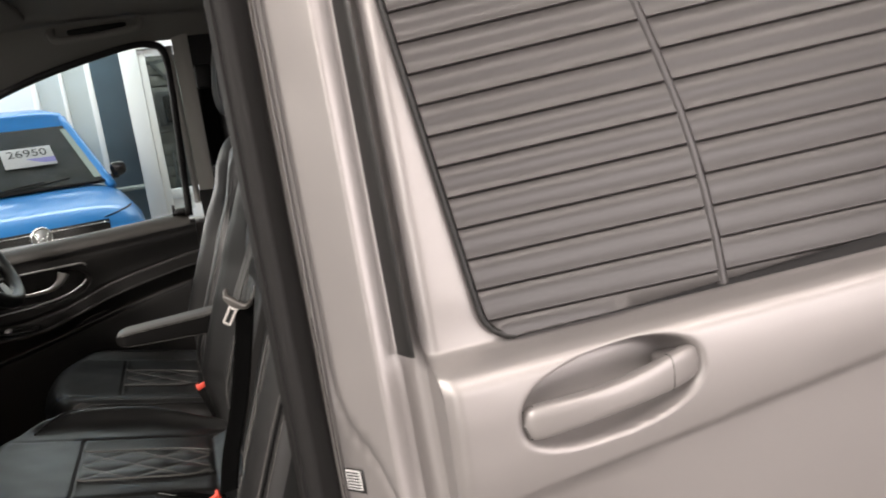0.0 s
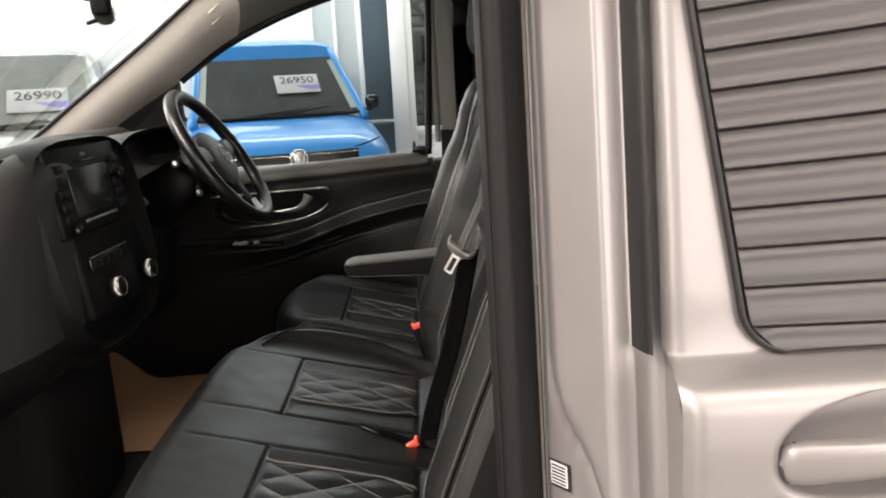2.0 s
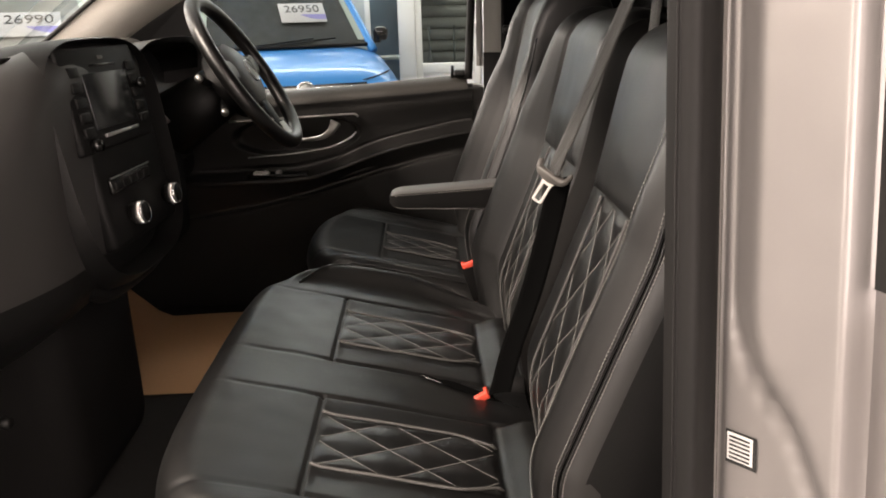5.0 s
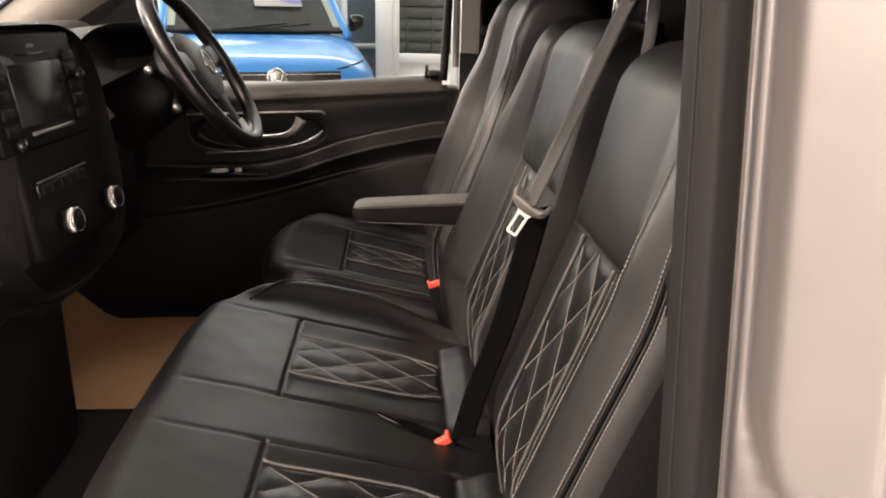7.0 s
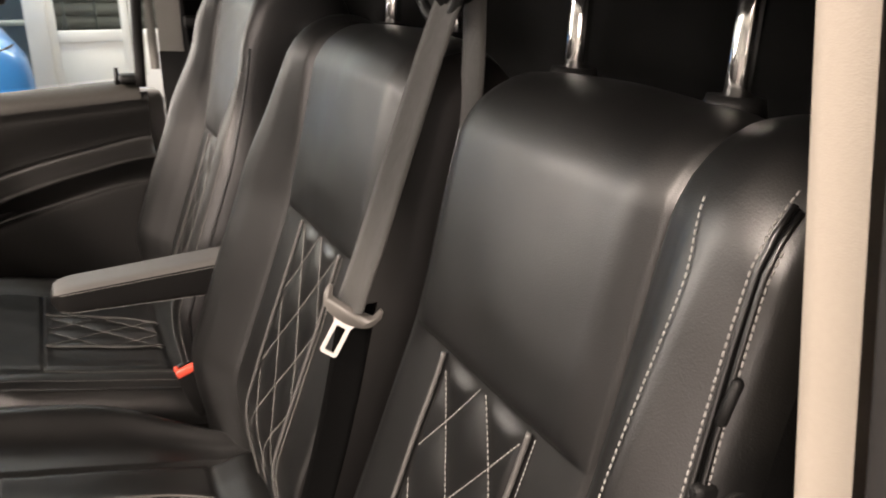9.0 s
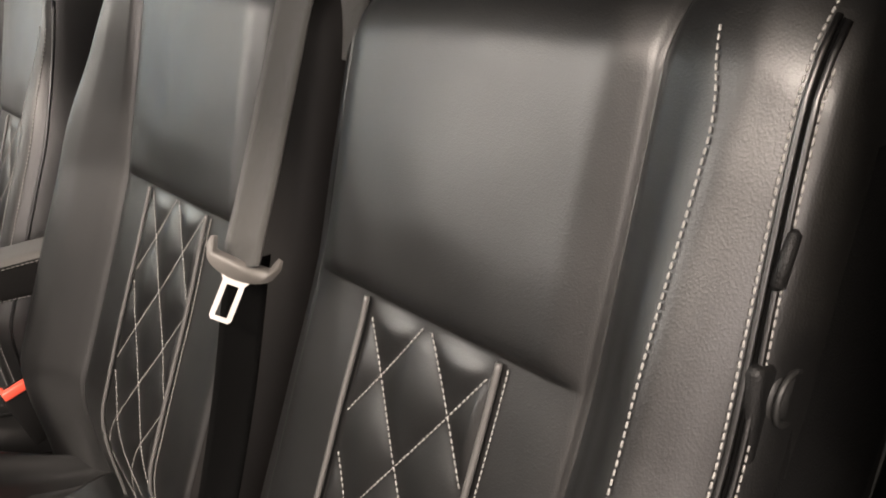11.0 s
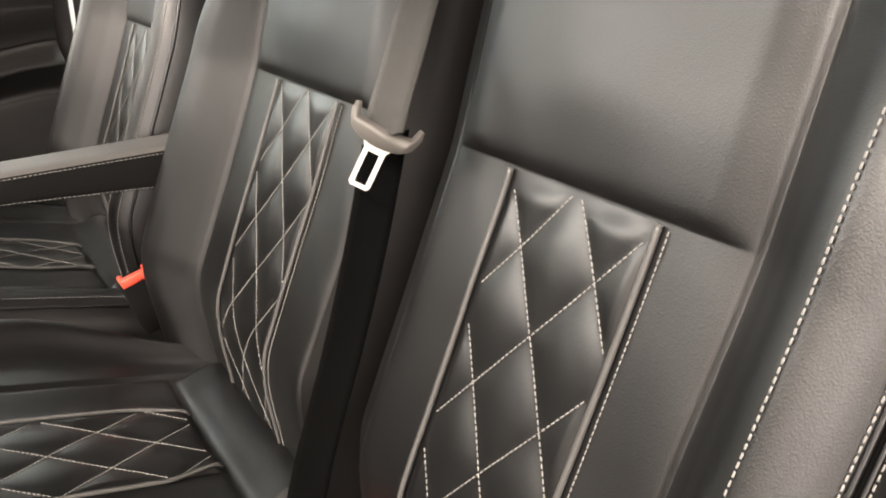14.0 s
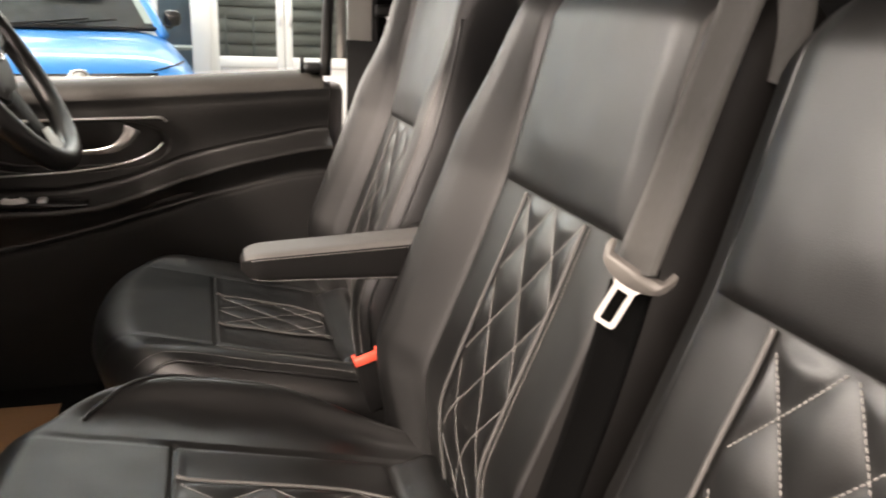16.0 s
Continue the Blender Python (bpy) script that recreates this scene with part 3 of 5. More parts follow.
for k in range(16):
    part("slat", slat(k, False), SLAT, window)
    part("slat", slat(k, True), SLAT, window)
part("shutter_bar", sheet(lin(-0.0085, 0.0085, 7), lin(1.18, 1.75, 12), lambda u, z: (bar_x(z) + u, 0.0615 + 0.155 * (z - 1.234) - 0.0062 * (1 - (u / 0.0085) ** 4), z)), SLAT, window)
part("gasket", tube([(win_left(z), 0.0605 + 0.155 * (z - 1.234), z) for z in lin(1.75, 1.215, 14) + lin(1.212, 1.1785, 12)]
                    + [(x, 0.0575, 1.1785 + 0.045 * max(0, x - 0.30) ** 1.2) for x in lin(0.21, 1.2, 16)], 0.0035, 6), STRIP, window)

# B pillar: flange, groove and jamb face, leaning in towards the roof
JA, JB = Vector((0.003, 0.164)), Vector((0.076, 0.080))


BAND = [(0.45, 0.95), (1.0, 0.84), (1.05, 0.70), (1.07, 0.62), (1.11, 0.36), (1.15, 0.275), (1.75, 0.27)]


def jamb(s, z):
    """A pressed step runs down the jamb and sweeps outwards at its foot."""
    g = knots(BAND, z)
    w = 0.17 - 0.05 * (1 - smooth01(1.05, 1.15, z))
    d = 0.025 * smooth01(g - w, g + 0.75 * w, s) * (1 - smooth01(0.88, 1.0, s)) - 0.004 * math.exp(-((s - g + w) / 0.05) ** 2) - 0.005 * math.exp(-((s - 0.02) / 0.03) ** 2)
    p = JA + (JB - JA) * s
    return (p.x - 0.755 * d, p.y - 0.656 * d + lean(z), z)


pillar = part("b_pillar", sheet(lin(0, 1, 46), lin(0.45, 1.75, 90), jamb), PAINT, van, "silver painted door pillar with a pressed groove")
part("pillar_flange", sheet(lin(0, 1, 7), lin(0.45, 1.75, 30), lambda s, z: (0.004 - 0.011 * s - 0.003 * math.sin(3.14 * s), 0.1635 + 0.004 * s + lean(z), z)), PAINT, pillar)
part("label_plate", sheet((0, 1), (0, 1), lambda u, w: Vector(jamb(0.085 + 0.225 * u, 1.020 + 0.027 * w)) + Vector((-0.0012, -0.0012, 0))), INK, pillar, "small black-edged inspection label", smooth=False)
part("label_face", sheet((0, 1), (0, 1), lambda u, w: Vector(jamb(0.10 + 0.185 * u, 1.0235 + 0.0222 * w)) + Vector((-0.0020, -0.0020, 0))), LABEL, pillar, "white printed square", smooth=False)
for w in (0.12, 0.27, 0.42, 0.57, 0.72, 0.87):
    part("print_bar", sheet((0, 1), (0, 1), lambda u, k: Vector(jamb(0.117 + 0.15 * u, 1.0235 + 0.0222 * (w - 0.04 + 0.08 * k))) + Vector((-0.0026, -0.0026, 0))), INK, pillar, smooth=False)
part("striker_bolt", cyl((0.052, 0.088, 0.992), (0.041, 0.076, 0.992), 0.007, sides=14, bevel=0.001), SATIN, pillar)
strip = part("trim_strip", sheet(lin(0, 1, 9), lin(1.181, 1.75, 24), lambda s, z: (0.0735 + 0.011 * s, 0.078 - 0.026 * s - 0.006 * math.sin(math.pi * s) + lean(z) * (1 + 0.03 * s), z)), STRIP, van, "black vertical trim strip")
part("strip_foot", sheet(lin(0, 1, 5), (0, 1), lambda s, k: (0.0735 + 0.011 * s, 0.078 - 0.026 * s - 0.006 * math.sin(math.pi * s) + 0.02 * k + lean(1.181), 1.181)), STRIP, strip)
part("jamb_return", sheet(lin(0, 1, 6), lin(0.45, 1.75, 50), lambda s, z: (0.076 + 0.026 * s, 0.080 + 0.006 * math.sin(math.pi * s) - 0.004 * s + lean(z), z)), PAINT, van, "painted return behind the door edge")


# the door rubber: a lip and a round bulb
def seal(s, z):
    a = -0.4 + 3.6 * s
    x = -0.024 - 0.024 * math.cos(a * 0.9) + 0.004 * math.sin(9 * s)
    y = 0.160 - 0.017 * math.sin(math.pi * s) + 0.010 * (s - 0.5) - 0.004 * math.exp(-((s - 0.62) / 0.07) ** 2) + 0.004 * math.exp(-((s - 0.45) / 0.05) ** 2)
    return (x, y + lean(z) - 0.012 * (1 - s), z)


part("door_rubber", sheet(lin(0, 1, 28), lin(0.45, 1.75, 40), seal), RUBBER, van, "ribbed black rubber door seal")
part("pillar_inner_trim", sheet(lin(0, 1, 14), lin(1.205, 1.212, 4) + lin(1.22, 1.75, 30),
     lambda s, z: (-0.016 - 0.005 * min(1, s * 3) + 0.10 * max(0, s - 0.333), 0.168 + 0.021 * min(1, s * 3) + 0.02 * max(0, s - 0.333) + lean(z) + 0.004 * (1 - smooth01(1.205, 1.212, z)), z)), CREAM, van, "pale beige inner pillar trim")
part("pillar_lower_trim", sheet(lin(0, 1, 14), lin(0.5, 1.208, 20),
     lambda s, z: (-0.021 + 0.016 * min(1, s * 3) + 0.14 * max(0, s - 0.333), 0.169 + 0.022 * min(1, s * 3) + 0.02 * max(0, s - 0.333) + lean(z), z)), BLACKPL, van, "black lower pillar trim")

# cab floor, bulkhead, roof
part("cab_floor", rbox(-0.55, 0.97, 0.53, 1.75, 1.66, 0.06, 0.01), CARPET, van, "black carpeted cab floor")
part("bulkhead", rbox(0.36, 0.97, 1.15, 0.03, 1.60, 1.25, 0.01), CARPET, van, "black bulkhead behind the seats")
part("firewall", rbox(-1.42, 0.97, 0.85, 0.04, 1.66, 0.70, 0.01), CARPET, van)
part("sill_step", rbox(-0.62, 0.12, 0.48, 1.5, 0.10, 0.12, 0.02), BLACKPL, van)
part("roof_lining", sheet(lin(-0.56, 0.40, 16), lin(0.24, 1.62, 20),
     lambda x, y: (x, y, 1.805 - 0.04 * ((y - 0.93) / 0.69) ** 4 - 0.05 * max(0, (-0.30 - x) / 0.26) ** 1.6)), LINING, van, "grey fabric roof lining")
part("outer_roof", sheet(lin(-0.60, 3.26, 24), lin(0.15, 1.78, 14),
     lambda x, y: (x, y, 1.90 - 0.08 * ((y - 0.965) / 0.81) ** 4 - 0.09 * max(0, (-0.30 - x) / 0.30) ** 1.6)), PAINT, van, "silver painted roof")
E1 = spline([(-1.45, 1.66, 1.12), (-1.2, 1.61, 1.297), (-0.845, 1.60, 1.548), (-0.62, 1.60, 1.712), (-0.50, 1.585, 1.745), (-0.2, 1.57, 1.765), (0.05, 1.57, 1.765), (0.40, 1.57, 1.765)], 8)
E2 = spline([(-1.25, 1.76, 1.16), (-1.0, 1.75, 1.335), (-0.797, 1.745, 1.455), (-0.645, 1.74, 1.553), (-0.422, 1.74, 1.645), (-0.177, 1.74, 1.708), (-0.03, 1.74, 1.716), (0.40, 1.74, 1.72)], 8)
part("a_pillar_trim", sheet(lin(0, 1, 10), range(26), lambda s, i: E1[i].lerp(E2[i], s) + Vector((0.03, -0.035, 0.0)) * math.sin(math.pi * s)), TRIM, van, "pale grey windscreen pillar trim")
part("cant_rail_lining", sheet(lin(0, 1, 10), range(25, len(E1)), lambda s, i: E1[i].lerp(E2[i], s) + Vector((0.0, -0.02, 0.01)) * math.sin(math.pi * s)), LINING, van, "grey lining over the side window")
for k in (0.30, 0.48):
    c = E1[22].lerp(E2[22], k) + Vector((0.03, -0.036, 0)) * math.sin(math.pi * k)
    part("trim_clip", rbox(*c, 0.035, 0.004, 0.006, 0.0015, 1, Matrix.Rotation(radians(-38), 4, "Y")), TRIM, van)
ws = part("windscreen", sheet(lin(0, 1, 9), lin(0.25, 1.61, 10), lambda t, y: (-1.44 + 0.83 * t - 0.05 * (1 - ((y - 0.93) / 0.69) ** 2), y, 1.145 + 0.60 * t)), CLEAR, van, "clear windscreen")
ws.visible_shadow = False
part("windscreen_seal", tube([p + Vector((0.0, -0.006, 0.004)) for p in E1[:28]], 0.006, 8), STRIP, van)
part("header_rail", tube([(-0.585, y, 1.752) for y in lin(0.25, 1.6, 8)], 0.022, 8), LINING, van)

# driver's door, closed
ddoor = part("driver_door", rbox(-0.60, 1.86, 0.85, 1.14, 0.06, 0.66, 0.02), PAINT, van, "closed driver's door")


def sill_z(x):
    return 1.214 + 0.062 * (x + 0.106)


ZA = [(-1.2, 0.950), (-0.62, 0.955), (-0.50, 0.974), (-0.344, 1.028), (-0.21, 1.058), (-0.06, 1.082)]
ZB = [(-1.2, 0.940), (-0.62, 0.943), (-0.541, 0.949), (-0.451, 0.974), (-0.348, 1.008), (-0.245, 1.033), (-0.06, 1.060)]
ZC = [(-1.2, 0.80), (-0.72, 0.853), (-0.565, 0.886), (-0.445, 0.919), (-0.317, 0.953), (-0.07, 0.995)]


def card_profile(x):
    """The card from the window ledge down: hollow, arm ledge, undercut, lower pocket."""
    s, a, b, c = sill_z(x), knots(ZA, x), knots(ZB, x), knots(ZC, x)
    w = smooth01(-1.05, -0.80, x) * (1 - 0.35 * smooth01(-0.5, -0.06, x))
    out = [(1.775, s - 0.030), (1.766, s - 0.040), (1.770, s - 0.060)]
    for k in range(1, 22):
        t = k / 22
        out.append((1.770 + 0.022 * smooth01(0, 1, t), s - 0.060 + (a + 0.008 - s + 0.060) * t))
    lip = 1.796 - 0.088 * w
    out += [(1.796, a + 0.006), (1.792, a - 0.002), (1.792 - 0.04 * w, a - 0.004 + 0.45 * (b - a)), (lip + 0.008, b + 0.001), (lip, b - 0.003), (lip - 0.001, b - 0.009), (lip + 0.006, b - 0.018),
            (1.796 - 0.052 * w, c + 0.016), (1.796 - 0.049 * w, c + 0.004), (1.796 - 0.060 * w, c - 0.001), (1.796 - 0.064 * w, c - 0.010), (1.745, 0.70), (1.750, 0.50)]
    for _ in range(2):
        cut = [out[0]]
        for (p, q), (u, v) in zip(out, out[1:]):
            cut += [(0.75 * p + 0.25 * u, 0.75 * q + 0.25 * v), (0.25 * p + 0.75 * u, 0.25 * q + 0.75 * v)]
        out = cut + [out[-1]]
    return out


def card(x, k):
    y, z = CARD[x][k]
    r = (abs(x + 0.575) / 0.185) ** 2.8 + (abs(z - 1.056 - 0.03 * (x + 0.51)) / 0.054) ** 2.2
    return (x, y + 0.035 * (1 - smooth01(0.72, 0.98, r)) * smooth01(0.975, 0.99, z), z)


CXS = lin(-1.2, -0.80, 12) + lin(-0.795, -0.07, 150)
CARD = {x: card_profile(x) for x in CXS}
rows = len(CARD[CXS[0]])
part("door_card", sheet(CXS, range(rows - 15), card), DOORPL, ddoor, "sculpted black plastic door card")
part("lower_card", sheet(CXS, range(rows - 16, rows), card), LOWERPL, ddoor, "matt black lower door lining")
part("sill_cap", sheet(lin(-1.2, -0.085, 30), lin(0, 1, 13), lambda x, s: (x, 1.812 - 0.056 * math.sin(1.57 * s), sill_z(x) - 0.006 - 0.036 * (1 - math.cos(1.57 * s)) ** 1.2)), LITLEDGE, ddoor, "grey window ledge, its skylight put in the colour")
part("lock_pin", cyl((-0.125, 1.785, 1.20), (-0.125, 1.785, 1.236), 0.006, 0.004, 12), BLACKPL, ddoor)
part("ledge_corner", rbox(-0.098, 1.775, 1.214, 0.05, 0.05, 0.02, 0.008), BLACKPL, ddoor)
part("chrome_surround", tube(spline([(-0.76, 1.770, 1.100), (-0.60, 1.768, 1.106), (-0.43, 1.767, 1.112), (-0.404, 1.767, 1.111), (-0.396, 1.769, 1.104)], 8), 0.0030, 6, up=(0, 1, 0)), SATIN, ddoor, "thin chrome line")
part("chrome_surround", tube(spline([(-0.72, 1.786, 0.994), (-0.576, 1.784, 1.004), (-0.48, 1.780, 1.020), (-0.425, 1.778, 1.043), (-0.405, 1.780, 1.060)], 8), 0.0020, 6, up=(0, 1, 0)), SATIN, ddoor, "thin chrome line")
part("door_pull", tube(spline([(-0.62, 1.795, 1.042), (-0.55, 1.776, 1.043), (-0.505, 1.768, 1.049), (-0.480, 1.764, 1.062), (-0.466, 1.763, 1.078), (-0.459, 1.764, 1.092)], 6), lambda t: 0.004 + 0.012 * t ** 1.5, 12, flat=0.35, up=(0, 1, 0)), SATIN, ddoor, "curved satin chrome inner door handle")
part("switch_plate", rbox(-0.63, 1.742, 0.9505, 0.17, 0.052, 0.010, 0.004), GLOSSBLK, ddoor)
part("window_switch", sheet(lin(0, 2 * math.pi, 29), lin(0, 1, 5), lambda a, s: (-0.676 + (0.012 + 0.012 * math.sin(1.57 * s)) * math.cos(a), 1.738 + (0.007 + 0.012 * math.sin(1.57 * s)) * math.sin(a), 0.955 + 0.009 * math.cos(1.57 * s))), SWITCH, ddoor, "chrome-edged oval window switch")
part("switch_face", rbox(-0.676, 1.738, 0.962, 0.020, 0.012, 0.006, 0.002), GLOSSBLK, ddoor)
part("window_switch", rbox(-0.627, 1.738, 0.957, 0.016, 0.026, 0.012, 0.004), SWITCH, ddoor)
part("pull_pocket", tube(spline([(-0.49, 1.752, 0.934), (-0.455, 1.744, 0.945), (-0.41, 1.742, 0.955), (-0.37, 1.746, 0.965), (-0.345, 1.754, 0.970)], 6), lambda t: 0.004 + 0.011 * math.sin(math.pi * min(1, 0.15 + 0.7 * t)), 10, flat=0.5, up=(0, 1, 0)), DASH, ddoor)
pane_d = part("door_glass", sheet(lin(-1.0, -0.06, 20), lin(0, 1, 8), lambda x, w: (x, 1.80 - 0.04 * w, sill_z(x) + w * max(0.001, knots([(-1.0, 1.335), (-0.797, 1.465), (-0.645, 1.56), (-0.422, 1.652), (-0.177, 1.712), (-0.06, 1.716)], x) - sill_z(x)))), CLEAR, ddoor, "clear side window")
pane_d.visible_shadow = False
part("sail_panel", ([(-1.15, 1.77, 1.15), (-0.81, 1.77, 1.165), (-0.81, 1.755, 1.45), (-1.0, 1.75, 1.345), (-1.15, 1.79, 1.15), (-0.81, 1.79, 1.165), (-0.81, 1.775, 1.45), (-1.0, 1.77, 1.345)],
     [(0, 1, 2, 3), (7, 6, 5, 4), (0, 4, 5, 1), (1, 5, 6, 2), (2, 6, 7, 3), (3, 7, 4, 0)]), BLACKPL, ddoor, smooth=False)
part("frame_seal", tube(spline([(-0.083, 1.752, 1.20), (-0.072, 1.75, 1.40), (-0.062, 1.745, 1.60), (-0.068, 1.742, 1.685), (-0.10, 1.74, 1.708), (-0.177, 1.738, 1.706), (-0.422, 1.738, 1.643), (-0.645, 1.738, 1.551), (-0.797, 1.742, 1.453)], 8), 0.011, 8), RUBBER, ddoor)
# Silver frame in a grey that holds its shade.
part("door_frame", sheet(lin(0, 1, 5), lin(1.235, 1.70, 12), lambda s, z: (-0.060 + 0.018 * s, 1.745 - 0.006 * math.sin(3.14 * s), z)), GREYTRIM, ddoor)
part("b_pillar_trim", sheet(lin(0, 1, 10), lin(1.268, 1.745, 16), lambda s, z: (-0.040 + 0.045 * s, 1.735 - 0.020 * math.sin(1.57 * s) - 0.01 * (z - 1.3), z)), GREYTRIM, van, "pale grey far pillar trim")
part("b_pillar_lower", sheet(lin(0, 1, 10), lin(0.56, 1.272, 12), lambda s, z: (-0.042 + 0.11 * s, 1.732 - 0.050 * math.sin(1.57 * s), z)), BLACKPL, van, "black lower trim of the far pillar")
part("side_panel", rbox(0.185, 1.745, 1.20, 0.37, 0.04, 1.28, 0.01), BLACKPL, van)

# grab handle and sun visor
grab = thing("grab_handle", "grey folding grab handle under the roof lining", "grab handle")
part("grip_bar", tube(spline([(-0.335, 1.60, 1.755), (-0.335, 1.585, 1.728), (-0.31, 1.575, 1.718), (-0.22, 1.572, 1.722), (-0.145, 1.575, 1.732), (-0.118, 1.585, 1.742), (-0.118, 1.60, 1.77)], 6), 0.011, 10), LINING, grab)
part("recess", rbox(-0.225, 1.612, 1.747, 0.15, 0.012, 0.026, 0.006), BLACKPL, grab)
visor = thing("sun_visor", "grey folded sun visor at the windscreen header", "sun visor")
part("visor_board", rbox(-0.46, 1.30, 1.752, 0.17, 0.42, 0.022, 0.010, 3, Matrix.Rotation(radians(-14), 4, "Y")), LINING, visor)
lamp_r = thing("reading_lamp", "clear reading lamp in the roof lining", "lamp")
part("lens", rbox(-0.48, 0.98, 1.758, 0.12, 0.10, 0.02, 0.008), GREYPL, lamp_r)
mirror = thing("rear_view_mirror", "black interior mirror hanging at the windscreen", "mirror")
part("mirror_shell", rbox(-0.69, 0.96, 1.592, 0.035, 0.20, 0.066, 0.012, 3, Matrix.Rotation(radians(20), 4, "Z")), BLACKPL, mirror)
part("mirror_glass", rbox(-0.672, 0.9665, 1.592, 0.003, 0.186, 0.054, 0.001, 2, Matrix.Rotation(radians(20), 4, "Z")), CHROME, mirror)
part("mirror_arm", tube(spline([(-0.70, 0.96, 1.605), (-0.722, 0.96, 1.608), (-0.728, 0.96, 1.64), (-0.71, 0.96, 1.70)], 5), 0.009, 8), BLACKPL, mirror)
part("dip_lever", tube([(-0.70, 0.96, 1.562), (-0.722, 0.96, 1.556)], 0.004, 6), BLACKPL, mirror)

# the rest of the body: bonnet and nose, rear quarters, tail and underside
def nose(x):
    return knots([(-2.16, 0.36), (-2.13, 0.74), (-2.02, 0.92), (-1.78, 1.04), (-1.40, 1.125)], x)


part("bonnet", sheet(lin(0.09, 1.84, 16), [-2.16, -2.155, -2.145, -2.13, -2.11, -2.07, -2.02, -1.95, -1.86, -1.76, -1.64, -1.52, -1.40],
     lambda y, x: (x + 0.10 * abs((y - 0.965) / 0.875) ** 4, y, nose(x) - 0.03 * ((y - 0.965) / 0.875) ** 4)), PAINT, van, "silver painted bonnet")
for y in (0.09, 1.84):
    part("front_wing", sheet(lin(-2.05, -1.38, 26), lin(0, 1, 8), lambda x, t: (x, y + (0.03 if y < 1 else -0.03) * t ** 3,
         (lambda lo: lo + (nose(x) - 0.03 - lo) * t)(max(0.38, 0.33 + math.sqrt(max(0.0, 0.39 ** 2 - (x + 1.55) ** 2)))))), PAINT, van, "silver painted front wing")
part("bumper", rbox(-2.12, 0.965, 0.46, 0.10, 1.62, 0.22, 0.04, 3), BLACKPL, van, "black front bumper")


def quarter(x, t, far):
    lo = max(0.30, 0.33 + math.sqrt(max(0.0, 0.40 ** 2 - (x - 2.15) ** 2)))
    z = lo + (1.80 - lo) * t
    y = knots(SKIN, z) if z < 1.234 else 0.066 + 0.155 * (z - 1.234)
    return (x, 1.93 - y if far else y, z)


part("rear_quarter", sheet(lin(1.302, 3.25, 50), lin(0, 1, 24), lambda x, t: quarter(x, t, False)), PAINT, van, "silver painted rear quarter")
part("far_side", sheet(lin(0.04, 3.25, 70), lin(0, 1, 24), lambda x, t: quarter(x, t, True)), PAINT, van, "silver painted far side")
part("tail_door", rbox(3.26, 0.965, 1.05, 0.04, 1.66, 1.46, 0.02), PAINT, van, "silver painted tail door")
part("underbody", rbox(0.92, 0.965, 0.44, 4.6, 1.50, 0.08, 0.02), MATTBLK, van, "black underside")
for y in (0.155, 1.775):
    part("roof_rail", tube([(x, y, 1.795) for x in lin(0.05, 3.25, 8)], 0.038, 10), PAINT, van)
for x, y in ((-1.55, 0.17), (-1.55, 1.76), (2.15, 0.20), (2.15, 1.73)):
    w = part("wheel", cyl((x, y - 0.10, 0.33), (x, y + 0.10, 0.33), 0.33, sides=32, bevel=0.02), RUBBER, van, "black tyre")
    part("rim", cyl((x, y - 0.105, 0.33), (x, y + 0.105, 0.33), 0.21, sides=28), SATIN, w)

HINGE, SWING = Vector((-1.20, 0.06, 0)), Vector((-0.42, -0.907, 0))
open_door = part("passenger_door", rbox(0, 0, 0, 1.06, 0.09, 0.86, 0.03, 3), PAINT, van, "open front passenger door")
open_door.matrix_local = Matrix.Translation(HINGE + SWING * 0.56 + Vector((0, 0, 0.77))) @ Matrix.Rotation(math.atan2(SWING.y, SWING.x), 4, "Z")
part("door_trim", rbox(0, -0.05, 0.02, 0.98, 0.02, 0.78, 0.008), BLACKPL, open_door)
part("window_frame", tube([(0.50, 0, 0.42), (0.47, 0, 0.92), (-0.02, 0, 0.94), (-0.50, 0, 0.46)], 0.026, 8), PAINT, open_door)
glass_o = part("window_glass", ([(0.48, 0, 0.42), (0.46, 0, 0.92), (-0.02, 0, 0.93), (-0.49, 0, 0.45)], [(0, 1, 2, 3)]), CLEAR, open_door, smooth=False)
glass_o.visible_shadow = False
# Out of view; added to keep light off the footwell.
part("unseen_kick_panel", rbox(-1.22, 0.13, 0.83, 0.34, 0.03, 0.66, 0.01), MATTBLK, van)


# ---- seats ----
RD, RN = Vector((0.3553, 0, 0.9347)), Vector((-0.9347, 0, 0.3553))   # up the backrest, and out of it
HW, HH = 0.032, 0.0465                                                 # half a quilted diamond


def quilt(a, b):
    """How full the padding stands: 0 on a quilting line, 1 in the middle of a diamond."""
    return (abs(math.sin(math.pi / 2 * (a / HW + b / HH))) * abs(math.sin(math.pi / 2 * (a / HW - b / HH)))) ** 0.62


def puff(full):
    return 0.0036 * full


def diamond_lines(a0, a1, b0, b1):
    """Quilting lines clipped to a rectangle, as lists of (a, b)."""
    out = []
    for s in (1, -1):
        for k in range(-30, 31):
            pts = []
            for i in range(241):
                b = b0 + (b1 - b0) * i / 240
                a = HW * (2 * k - s * b / HH)
                if a0 <= a <= a1:
                    pts.append((a, b))
            if len(pts) > 3:
                out.append(pts)
    return out


